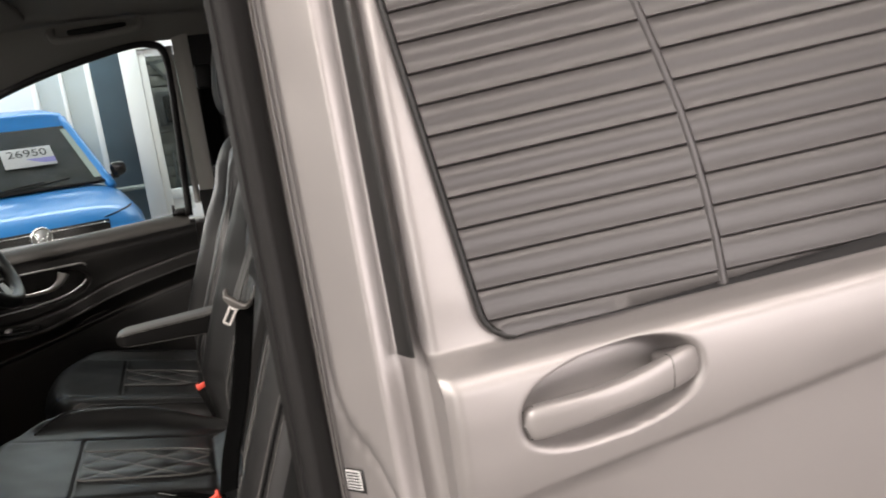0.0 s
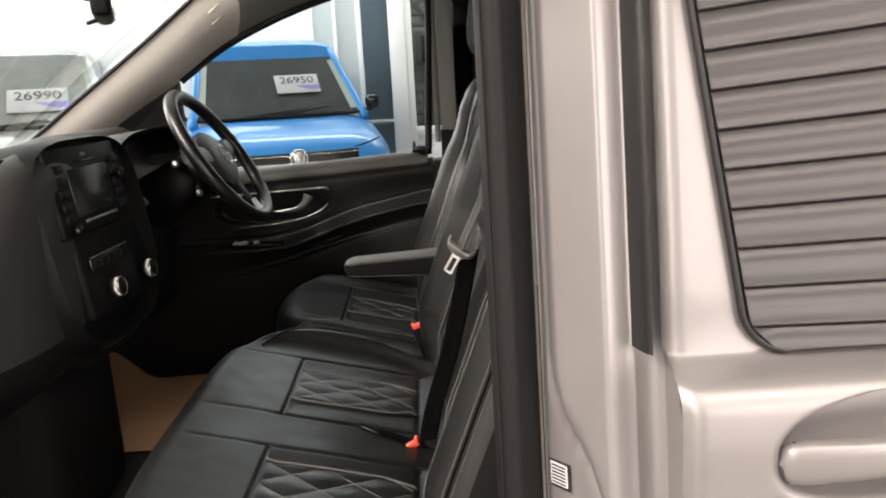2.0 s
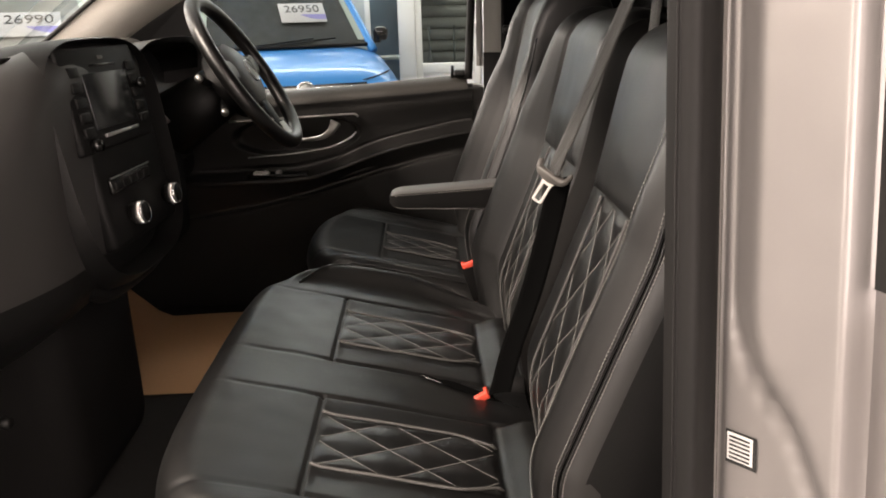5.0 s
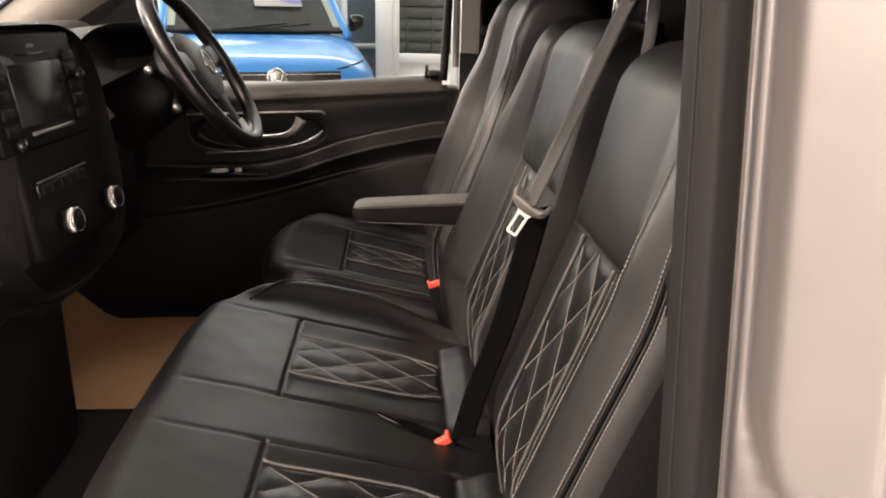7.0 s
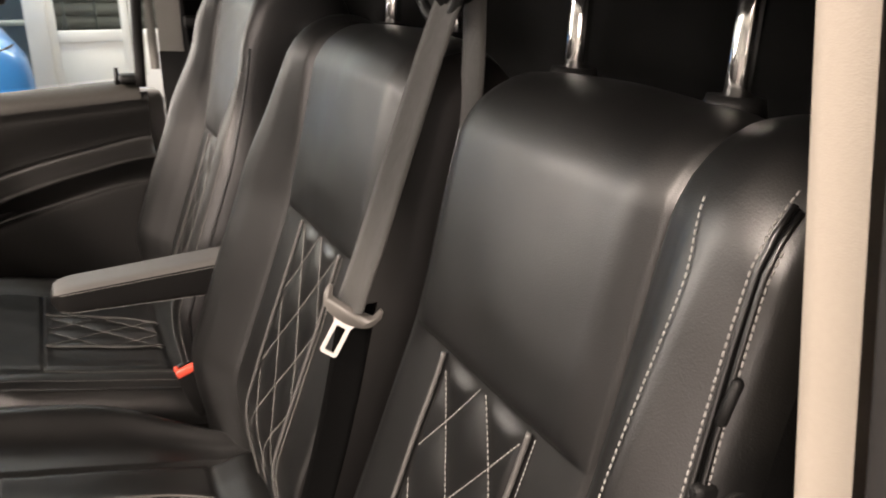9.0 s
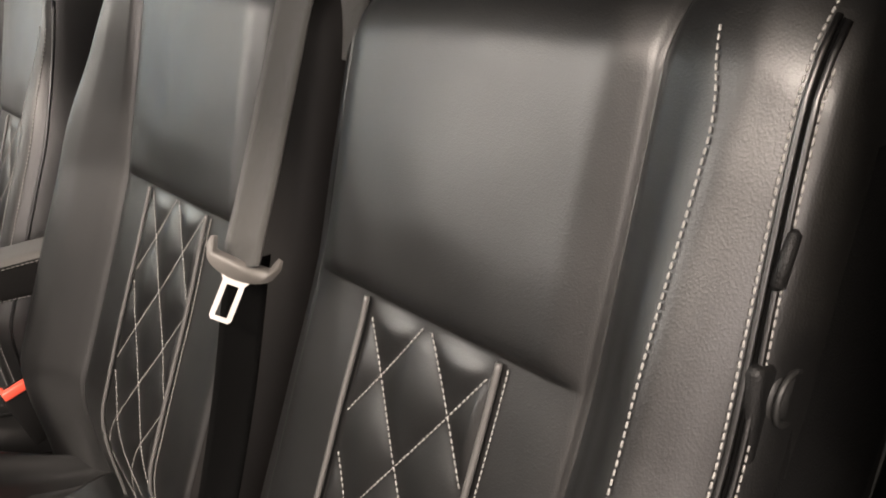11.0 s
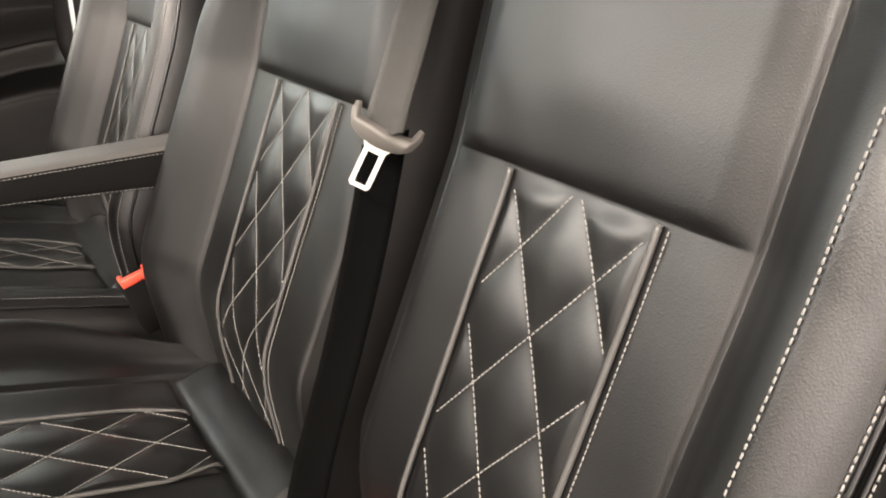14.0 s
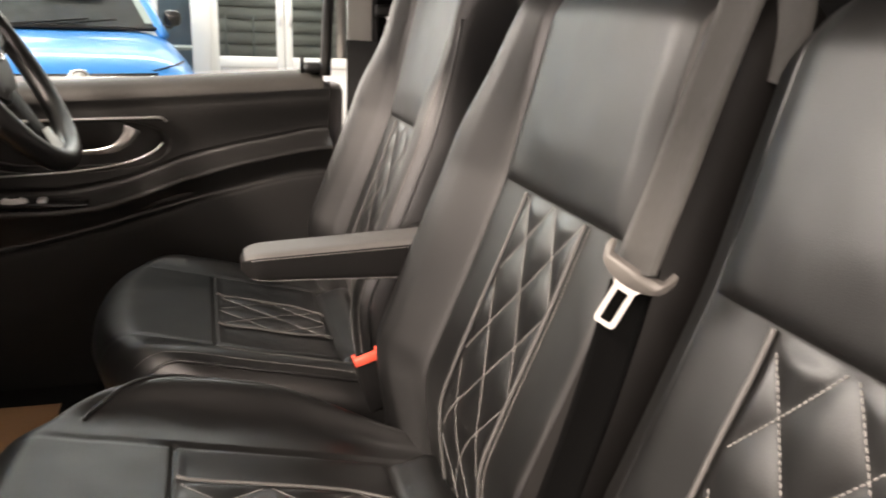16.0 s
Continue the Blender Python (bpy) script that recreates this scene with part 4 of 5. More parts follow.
class Back:
    """A backrest: W(y) is the crest across it, PL and PR the seams of its middle panel, PA and PB the pipings."""
    def __init__(self, w, pl, pr, pa, pb, dx=0.0, dz=0.0, ends=(0.0, 0.0), narrow=(0.0, 0.0), top=0.160, flank=0):
        self.narrow, self.top, self.flank = narrow, top, flank
        self.w, self.pl, self.pr, self.pa, self.pb, self.dx, self.dz, self.ends = w, pl, pr, pa, pb, dx, dz, ends

    def relief(self, y, v):
        h = knots(self.w, y)
        inner = self.pl < y < self.pr
        if h > 0.007:
            h = 0.007 + (h - 0.007) * (1 - 0.45 * smooth01(0.0, 0.15, v)) * (1 - 0.35 * smooth01(self.top - 0.045, self.top + 0.025, v))
        h += 0.065 * (v + math.sqrt(v * v + 0.0003))                 # the upper half stands more upright
        for s in (self.pl, self.pr):
            turned = (self.flank > 0 and s == self.pr and y > s) or (self.flank < 0 and s == self.pl and y < s)
            h -= 0.0036 * (1.0 if turned else math.exp(-((y - s) / 0.0032) ** 2))
        if inner:
            h -= 0.0016 * math.exp(-(min(y - self.pl, self.pr - y) / 0.012) ** 2)
        if inner:
            e = min(y - self.pl, self.pr - y)
            if v > 0:
                h += 0.0062 * (1 - math.exp(-v / 0.0045)) * smooth01(0, 0.030, e) + 0.005 * smooth01(0, 0.06, v) * smooth01(0, 0.12, e)
            h += 0.0009 * noise.noise(Vector((y * 22, v * 18, self.dx + 3)))
        h -= 0.065 * smooth01(-0.23, -0.40, v)
        h += 0.0016 * noise.noise(Vector((y * 9, v * 8, 1.7 + self.dx)))
        return h

    def at(self, y, q, extra=0.0):
        """q: metres up the front face, over the top and down the back."""
        top, r = self.top, 0.052
        lo = self.w[0][0]
        hi = self.w[-1][0]
        drop = self.ends[0] * math.exp(-((y - lo) / 0.028)) + self.ends[1] * math.exp(-((hi - y) / 0.028))
        if q <= top:
            v, n = q, RN
            base = RD * v
            h = self.relief(y, v) + extra
        elif q <= top + math.pi * r:
            a = (q - top) / r
            n = RN * math.cos(a) + RD * math.sin(a)
            base = RD * top - RN * r + n * r
            h = self.relief(y, top) * (1 + math.cos(a)) / 2 + extra
            v = top
        else:
            n = -RN
            v = top - (q - top - math.pi * r)
            base = RD * v - RN * 2 * r
            h = 0
        p = base + n * h - RD * (drop * smooth01(-0.05, self.top + 0.015, min(q, self.top + 0.07)) if q < 0.6 else drop)
        k = smooth01(-0.02, 0.22, min(q, 0.3)) + 0.35 * smooth01(-0.20, -0.42, q)
        if y > self.pr:
            y = self.pr + (y - self.pr) * (1 - self.narrow[1] * k)
        elif y < self.pl:
            y = self.pl + (y - self.pl) * (1 - self.narrow[0] * k)
        return Vector((p.x + self.dx, y, p.z + 1.15 + self.dz))


def backrest(parent, b, stitch_lines):
    lo, hi = b.w[0][0], b.w[-1][0]
    ys = sorted(lin(lo, hi, int((hi - lo) / 0.0026)) + [c + k for c in (b.pl, b.pr) for k in (-0.0038, -0.0012, 0.0012, 0.0038)])
    qs = lin(-0.42, -0.02, 84) + lin(-0.016, -0.008, 4) + lin(-0.007, 0.010, 20) + lin(0.012, 0.03, 8) + lin(0.034, b.top, 24) + lin(b.top + 0.005, b.top + math.pi * 0.052, 18) + lin(b.top + 0.185, b.top + 0.70, 8)
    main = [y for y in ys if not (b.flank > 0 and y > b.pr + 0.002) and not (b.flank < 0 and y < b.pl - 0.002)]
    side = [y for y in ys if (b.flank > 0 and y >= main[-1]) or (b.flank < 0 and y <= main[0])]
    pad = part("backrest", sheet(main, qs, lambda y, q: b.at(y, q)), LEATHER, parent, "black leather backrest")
    # The flank beside the gap takes the shaded material.
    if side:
        part("side_panel", sheet(side, qs, lambda y, q: b.at(y, q)), FLANKSHADE, pad, "matt brown-black side of the backrest, its shade in the material")
    yc = (b.pa + b.pb) / 2
    ys2 = lin(b.pa, b.pb, 44)
    qs2 = lin(-0.375, -0.0025, 130)
    edge = lambda y, q: smooth01(0, 0.006, min(y - b.pa, b.pb - y)) * smooth01(0, 0.016, -q - 0.002)
    face = lambda y, q: b.at(y, q, 0.0004 + puff(quilt(y - yc, q)) * edge(y, q))
    part("quilted_panel", sheet(ys2, qs2, face), LEATHER2, pad, "diamond-quilted black leather panel")
    part("quilt_stitching", dashes([[b.at(yc + a, v, 0.0012) for a, v in line] for line in diamond_lines(b.pa - yc + 0.002, b.pb - yc - 0.002, -0.372, -0.003)]), THREAD, pad, "pale quilting stitches")
    for y, g in ((b.pa, -1), (b.pb, 1)):
        part("piping", tube([b.at(y + g * 0.003, q, 0.0030) for q in lin(-0.375, -0.003, 110)], 0.0021, 8), PIPING, pad, "grey leather piping")
    part("piping_stitching", dashes([[b.at(b.pa - 0.0085, q, 0.0012) for q in lin(-0.375, -0.004, 60)]], 0.0038, 0.0028, 0.0005), THREAD, pad)
    for f in stitch_lines:
        part("edge_stitching", dashes([[b.at(y, q, 0.0012) for y, q in f]], 0.0042, 0.0030, 0.00058), THREAD, pad, "bold pale edge stitching")
    return pad


def headrest(parent, y, x, z, w=0.28, posts=0.080):
    def f(a, t):
        s = (1 - abs(t) ** 4.0) ** 0.25 if abs(t) < 1 else 0
        ca, sa = math.cos(a), math.sin(a)
        px = 0.066 * math.copysign(abs(ca) ** 0.7, ca) * (0.45 + 0.55 * s)
        pz = 0.126 * math.copysign(abs(sa) ** 0.75, sa) * (0.55 + 0.45 * s)
        return (x + px + 0.16 * pz + 0.02 * t * t * -1, y + w / 2 * t, z + pz)
    h = part("headrest", sheet(lin(0, 2 * math.pi, 33), [-1 + 2 * k / 24 for k in range(25)], f), HEADLEATHER, parent, "black leather headrest")
    for t in (-0.62, 0.62):
        part("headrest_stitching", dashes([[Vector(f(a, t)) + Vector((-0.001, 0, 0)) for a in lin(2.0, 3.9, 20)]], 0.0052, 0.0034, 0.0004), THREAD, h)
    for s in (-1, 1):
        p = part("headrest_post", tube([(x + 0.022, y + s * posts, z - 0.26), (x + 0.030, y + s * posts, z - 0.08)], 0.0088, 14, flat=1.0), CHROME, h, "chrome headrest post")
        part("post_collar", cyl((x + 0.023, y + s * posts, z - 0.208), (x + 0.024, y + s * posts, z - 0.196), 0.020, 0.017, 20), BLACKPL, p)
    return h


bench = thing("bench_seat", "black quilted leather two-seat passenger bench", "seat", at=(0, 0, 0))
outer = Back([(0.230, -0.10), (0.237, -0.03), (0.246, 0.004), (0.256, 0.018), (0.271, 0.031), (0.284, 0.037), (0.295, 0.034), (0.318, 0.012), (0.332, 0.0), (0.345, 0.0), (0.45, 0.0),
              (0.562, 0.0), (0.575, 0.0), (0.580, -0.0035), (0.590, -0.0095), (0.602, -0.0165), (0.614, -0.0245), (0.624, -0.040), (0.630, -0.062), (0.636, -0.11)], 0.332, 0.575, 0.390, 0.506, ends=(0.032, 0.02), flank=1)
crest = [(0.287, q) for q in lin(-0.40, 0.125, 40)] + [(0.287 + 0.012 * ((q - 0.125) / 0.045) ** 2, q) for q in lin(0.13, 0.17, 8)]
pad1 = backrest(bench, outer, [crest, [(0.2555 + 0.006 * smooth01(0.0, 0.19, q), q) for q in lin(-0.40, 0.185, 46)]])
part("side_stitching", dashes([[outer.at(0.2485 + 0.005 * smooth01(0.0, 0.19, q), q, 0.0012) for q in lin(-0.40, 0.17, 46)]], 0.0043, 0.0032, 0.00058), THREAD, pad1)
for y in (0.2535, 0.2500):
    part("zip_edge", tube([outer.at(y + 0.0055 * smooth01(0.0, 0.19, q), q, 0.0010) for q in lin(-0.40, 0.18, 60)], 0.0016, 6), LEATHER2, pad1)
part("zip_gap", tube([outer.at(0.25175 + 0.0055 * smooth01(0.0, 0.19, q), q, 0.0006) for q in lin(-0.40, 0.18, 60)], 0.0011, 5), WEBSHADE, pad1)
# Added black sheet; paints the shade between seat and pillar.
part("side_shade", sheet(lin(0, 1, 8), lin(-0.42, 0.15, 20), lambda d, q: outer.at(0.2445, q, 0.0) + Vector((0.01 + 0.15 * d, -0.003 - 0.012 * math.sin(math.pi * d), 0.02 * d))), BLACKPL, bench, "black sheet for the shade on the seat's side")
part("zip_tab", rbox(*outer.at(0.2515, 0.100, 0.002), 0.006, 0.006, 0.024, 0.002, 1, Matrix.Rotation(radians(21), 4, "Y")), BLACKPL, pad1)
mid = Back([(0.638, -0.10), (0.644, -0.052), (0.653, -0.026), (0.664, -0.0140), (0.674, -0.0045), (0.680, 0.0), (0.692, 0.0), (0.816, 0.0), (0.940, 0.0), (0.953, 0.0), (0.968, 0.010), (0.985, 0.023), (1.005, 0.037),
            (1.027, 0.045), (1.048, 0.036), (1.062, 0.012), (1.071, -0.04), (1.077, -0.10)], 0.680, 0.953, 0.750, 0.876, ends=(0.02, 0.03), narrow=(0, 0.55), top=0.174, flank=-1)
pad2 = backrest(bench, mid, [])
part("edge_piping", tube([mid.at(1.060, q, 0.001) for q in lin(-0.40, 0.18, 50)], 0.0022, 6), LEATHER2, pad2)
headrest(bench, 0.449, 0.092, 1.552)
headrest(bench, 0.816, 0.098, 1.565)


def cushion_z(x):
    return 0.87 - 0.24 * (x + 0.37)


class Cushion:
    def __init__(self, y0, y1, panels, seam, front, rear=-0.075, dz=0.0, side=0.012, hump=0.0):
        self.hump = hump
        self.y0, self.y1, self.panels, self.seam, self.front, self.rear, self.dz, self.side = y0, y1, panels, seam, front, rear, dz, side

    def relief(self, x, y):
        h = 0.0015 * noise.noise(Vector((x * 10, y * 10, 5.0))) + 0.0008 * noise.noise(Vector((x * 25, y * 25, 9.0)))
        for a, b, pa, pb in self.panels:
            if a < y < b:
                e = min(y - a, b - y)
                h -= 0.0055 * math.exp(-((x - self.seam) / 0.0026) ** 2) * smooth01(-0.004, 0.002, e)
                h -= 0.004 * smooth01(self.seam, self.seam + 0.015, x) * smooth01(0, 0.05, e)
                h -= 0.006 * math.exp(-((x + 0.135) / 0.004) ** 2)
                h += 0.021 * smooth01(-0.137, -0.085, x) * smooth01(0, 0.01, e)
            for s in (a, b):
                h -= 0.0048 * math.exp(-((y - s) / 0.0030) ** 2) * (0.4 + 0.6 * smooth01(self.seam - 0.03, self.seam, x)) * smooth01(self.front + 0.04, self.front + 0.08, x)
        e = min(y - self.y0, self.y1 - y)
        h += self.side * math.exp(-((e - 0.05) / 0.025) ** 2) * smooth01(self.front + 0.03, self.front + 0.16, x)
        if self.hump:
            h += self.hump * math.exp(-((self.y1 - y - 0.045) / 0.045) ** 2) * math.sin(math.pi * min(1.0, max(0.0, (x + 0.50) / 0.42))) ** 1.2
        return h

    def at(self, y, q, extra=0.0):
        """q: x on the top face; beyond the front it runs down over the nose."""
        e = min(y - self.y0, self.y1 - y)
        r = 0.050
        fr = self.front + 0.12 * math.exp(-e / 0.06)
        down = 0.0
        if e < 0.035:
            t = 1 - e / 0.035
            down = 0.035 * (1 - math.sqrt(max(0.0, 1 - t * t)))
        if q >= fr + r:
            x, z = q, cushion_z(q) + self.relief(q, y)
            p = Vector((x, y, z + extra))
        else:
            s = (fr + r - q) / r
            c = Vector((fr + r, y, cushion_z(fr + r) - r))
            h = self.relief(fr + r, y) * max(0, 1 - s / 1.6)
            if s <= 1.57:
                p = c + Vector((-math.sin(s), 0, math.cos(s))) * (r + h + extra)
            else:
                p = c + Vector((-r - extra + 0.25 * (s - 1.57) * r, 0, -(s - 1.57) * r))
        if self.hump and y > 0.945:            # the outer edge bows in plan, fullest at mid thigh
            p.y = 0.945 + (y - 0.945) * (1 - 0.62 * smooth01(-0.36, -0.55, p.x) - 0.55 * smooth01(-0.27, -0.08, p.x))
        return Vector((p.x, p.y, p.z - down + self.dz))


def cushion(parent, c, label):
    ys = [c.y0] + lin(c.y0 + 0.0008, c.y1 - 0.0008, int((c.y1 - c.y0) / 0.004)) + [c.y1]
    qs = lin(c.front - 0.16, c.seam - 0.02, 40) + lin(c.seam - 0.017, c.seam + 0.02, 22) + lin(c.seam + 0.025, c.rear, 55)
    verts, faces = sheet(ys, qs, lambda y, q: c.at(y, q))
    n, m = len(ys), len(qs)
    for i in (0, n - 1):
        k = len(verts)
        for j in range(m):
            x, y, z = verts[j * n + i]
            verts.append((x, y + (0.004 if i else -0.004), min(z - 0.01, z) - 0.0 if z < 0.76 else z - (z - 0.74)))
        faces += [(j * n + i, (j + 1) * n + i, k + j + 1, k + j) for j in range(m - 1)]
    pad = part("cushion", (verts, faces), LEATHER, parent, label)
    for a, b, pa, pb in c.panels:
        yc, xc = (pa + pb) / 2, c.seam
        edge = lambda y, x: smooth01(0, 0.006, min(y - pa, pb - y)) * smooth01(0, 0.008, min(x - c.seam - 0.006, -0.140 - x))
        part("quilted_panel", sheet(lin(pa, pb, 44), lin(c.seam + 0.006, -0.140, 84), lambda y, x: c.at(y, x, 0.0015 + puff(quilt(y - yc, x - xc)) * edge(y, x))), LEATHER2, pad, "diamond-quilted black leather panel")
        part("quilt_stitching", dashes([[c.at(yc + u, xc + v, 0.0025) for u, v in line] for line in diamond_lines(pa - yc + 0.002, pb - yc - 0.002, 0.008, -0.142 - xc)]), THREAD, pad, "pale quilting stitches")
        for y, g in ((pa, -1), (pb, 1)):
            part("piping", tube([c.at(y + g * 0.003 - g * 0.016 * smooth01(-0.20, -0.13, x), x, 0.0036) for x in lin(c.seam + 0.004, -0.137, 40)], 0.0021, 8), PIPING, pad, "grey leather piping")
    return pad


bc = Cushion(0.242, 1.085, [(0.325, 0.553, 0.388, 0.506), (0.668, 0.933, 0.740, 0.868)], -0.370, -0.555, hump=0.020)
pad3 = cushion(bench, bc, "black leather bench cushion")
part("edge_piping", tube([bc.at(1.062 - 0.085 * (1 - math.sqrt(max(0.0, 1 - max(0.0, (-0.30 - x) / 0.16) ** 2))), x, 0.002) for x in [-0.30 - 0.16 * math.sin(1.57 * k / 24) for k in range(24, 0, -1)] + lin(-0.30, -0.12, 20)], 0.0022, 6), LEATHER2, pad3)
# The slot is a dark sheet on the cushion; its shade is colour.
part("buckle_slot", sheet(lin(0, 1, 12), lin(-1, 1, 9), lambda t, s: bc.at(0.668 - 0.055 * t + 0.012 * s * math.sin(math.pi * min(1, 0.12 + t)), -0.236 + 0.145 * t, 0.0022 - 0.001 * (1 - s * s))), WEBSHADE, pad3, "dark slot for the belt buckle")
part("seat_base", rbox(-0.27, 0.66, 0.66, 0.46, 0.74, 0.20, 0.02), BLACKPL, bench, "black plastic seat base")
part("slot_lip", tube([bc.at(0.668 - 0.055 * t - 0.012 * math.sin(math.pi * min(1, 0.12 + t)), -0.236 + 0.145 * t, 0.003) for t in lin(0, 0.22, 8)], 0.0012, 6), LEATHER2, pad3)


def buckle(name, at, turn, label):
    b = thing(name, label, "belt buckle", group="belt buckles")
    m = pose(*at, 0, turn, 0)
    part("buckle_body", rbox(0, 0.004, -0.040, 0.042, 0.022, 0.078, 0.004), MATTBLK, b)
    part("release_button", rbox(0, -0.004, 0.003, 0.037, 0.010, 0.012, 0.002), RED, b, "red release button")
    for s in (-1, 1):
        part("button_horn", rbox(s * 0.016, 0.004, 0.005, 0.006, 0.010, 0.011, 0.002), RED, b)
    part("slot", rbox(0, 0.008, 0.001, 0.028, 0.012, 0.006, 0.001), GLOSSBLK, b)
    b.matrix_world = m
    return b


buckle("belt_buckle", (-0.150, 0.630, 0.812), -28, "red-buttoned belt buckle sunk in the bench cushion")
buckle("belt_buckle", (-0.128, 1.086, 0.876), -18, "red-buttoned belt buckle beside the driver's seat")

# middle belt: hangs from a guide between the headrests
belt = thing("seat_belt", "grey lap-and-shoulder belt hanging over the bench", "seat belt")
spine = spline([(0.072, 0.648, 1.412), (0.050, 0.638, 1.370), (0.031, 0.630, 1.330), (0.013, 0.623, 1.290), (-0.006, 0.614, 1.250), (-0.026, 0.603, 1.210), (-0.042, 0.595, 1.180), (-0.053, 0.589, 1.158)], 8)


def ribbon(pts, width, across, thick=0.0013):
    a = Vector(across).normalized()
    verts, faces = [], []
    cols = 7
    for i, p in enumerate(pts):
        d = (Vector(pts[min(i + 1, len(pts) - 1)]) - Vector(pts[max(i - 1, 0)])).normalized()
        n = a.cross(d).normalized()
        for side in (1, -1):
            for k in range(cols):
                s = k / (cols - 1) - 0.5
                verts.append(tuple(Vector(p) + a * (width * s) + n * (thick * side * (1 - 0.5 * abs(2 * s) ** 6) + 0.002 * (1 - (2 * s) ** 2))))
    m = 2 * cols
    for i in range(len(pts) - 1):
        for k in range(cols - 1):
            faces.append((i * m + k, i * m + k + 1, (i + 1) * m + k + 1, (i + 1) * m + k))
            faces.append((i * m + cols + k + 1, i * m + cols + k, (i + 1) * m + cols + k, (i + 1) * m + cols + k + 1))
        for k, j in ((0, cols), (2 * cols - 1, cols - 1)):
            faces.append((i * m + k, (i + 1) * m + k, (i + 1) * m + j, i * m + j))
    return verts, faces


ACROSS = (0.30, -0.90, 0.26)
part("webbing", ribbon(spine, 0.039, ACROSS), WEB, belt, "grey woven webbing")
part("rear_webbing", ribbon(spline([(0.098, 0.656, 1.412), (0.092, 0.645, 1.35), (0.080, 0.632, 1.28)], 6), 0.040, (0.0, 1, 0.1)), WEB, belt)
lower = spline([(-0.036, 0.612, 1.150), (-0.056, 0.612, 1.06), (-0.076, 0.615, 0.98), (-0.103, 0.612, 0.90), (-0.12, 0.612, 0.83)], 6)
# Turned broad and blackened to stand for the shaded gap between the pads.
part("lap_webbing", ribbon(lower, 0.036, (0.85, -0.40, 0.30)), WEBSHADE, belt, "lower webbing, near-black for the shade of the gap")


def tongue_shell():
    """A shallow boat with an upturned horn at each end."""
    o = [(0.0265 * math.sin(t), 0.005 - 0.0135 * math.cos(t)) for t in lin(-1.5, 1.5, 13)]
    o += [(0.0285, 0.010), (0.0275, 0.0165), (0.0235, 0.0175), (0.0205, 0.0085), (0.0, 0.0065), (-0.0205, 0.0085), (-0.0235, 0.0175), (-0.0275, 0.0165), (-0.0285, 0.010)]
    bm = bmesh.new()
    vs = [bm.verts.new((-0.0048, y, z)) for y, z in o]
    f = bm.faces.new(vs)
    r = bmesh.ops.extrude_face_region(bm, geom=[f])
    bmesh.ops.translate(bm, vec=(0.0096, 0, 0), verts=[v for v in r["geom"] if isinstance(v, bmesh.types.BMVert)])
    bmesh.ops.bevel(bm, geom=[e for e in bm.edges if abs(e.verts[0].co.x - e.verts[1].co.x) < 1e-6], offset=0.0017, segments=2, affect="EDGES")
    return bm


tongue = part("tongue_body", tongue_shell(), GREYPL, belt, "grey plastic tongue body")
TM = Matrix.Translation((-0.053, 0.589, 1.157)) @ Matrix.Scale(0.92, 4) @ Matrix.Rotation(radians(-9), 4, "X") @ Matrix.Rotation(radians(20), 4, "Y") @ Matrix.Rotation(radians(-118), 4, "Z") @ Matrix.Rotation(radians(-13), 4, "X")
tongue.matrix_local = TM


def plate():
    """A flat blade with a square window through it."""
    o = [(-0.0125, -0.005), (-0.0085, -0.011), (-0.0085, -0.0385), (-0.0065, -0.041), (0.0065, -0.041), (0.0085, -0.0385), (0.0085, -0.011), (0.0125, -0.005)]
    i = [(-0.0045, -0.013), (-0.0045, -0.0135), (-0.0045, -0.034), (-0.0045, -0.0375), (0.0045, -0.0375), (0.0045, -0.034), (0.0045, -0.0135), (0.0045, -0.013)]
    verts = [(x, y, z) for x in (-0.0014, 0.0014) for y, z in o + i]
    faces = []
    for k in range(8):
        j = (k + 1) % 8
        for b, f in ((0, 1), (16, -1)):
            q = (b + k, b + j, b + 8 + j, b + 8 + k)
            faces.append(q if f > 0 else q[::-1])
        faces.append((k, 16 + k, 16 + j, j))
        faces.append((8 + k, 8 + j, 24 + j, 24 + k))
    return verts, faces


part("tongue_blade", plate(), TONGUE, tongue, "bare steel tongue blade", smooth=False)
guide = part("belt_guide", cyl((0.060, 0.664, 1.412), (0.106, 0.660, 1.424), 0.023, 0.020, 24, 0.003), BLACKPL, belt, "black round belt guide")
part("guide_loop", tube([(0.068, 0.664 + 0.034 * math.cos(a), 1.405 + 0.020 * math.sin(a)) for a in lin(0, 2 * math.pi, 25)[:-1]], 0.006, 8, True, up=(1, 0, 0)), BLACKPL, guide)

# driver's seat
dseat = thing("bucket_seat", "black quilted leather driver's seat with an armrest", "seat")
DC = 1.385
W0 = [(0.0, 0.0), (0.125, 0.0), (0.138, 0.0), (0.155, 0.022), (0.178, 0.049), (0.196, 0.059), (0.214, 0.048), (0.229, 0.022), (0.239, -0.03), (0.246, -0.10)]
NEAR = [(0.246, -0.10), (0.240, -0.03), (0.232, 0.022), (0.220, 0.045), (0.205, 0.050), (0.186, 0.036), (0.166, 0.014), (0.150, 0.0), (0.138, 0.0)]
dback = Back([(DC - a, h) for a, h in NEAR] + [(DC + a, h) for a, h in W0], DC - 0.150, DC + 0.138, DC - 0.062, DC + 0.062, dx=0.0, ends=(0.03, 0.03), narrow=(0.4, 0.4), top=0.225)
pad4 = backrest(dseat, dback, [])
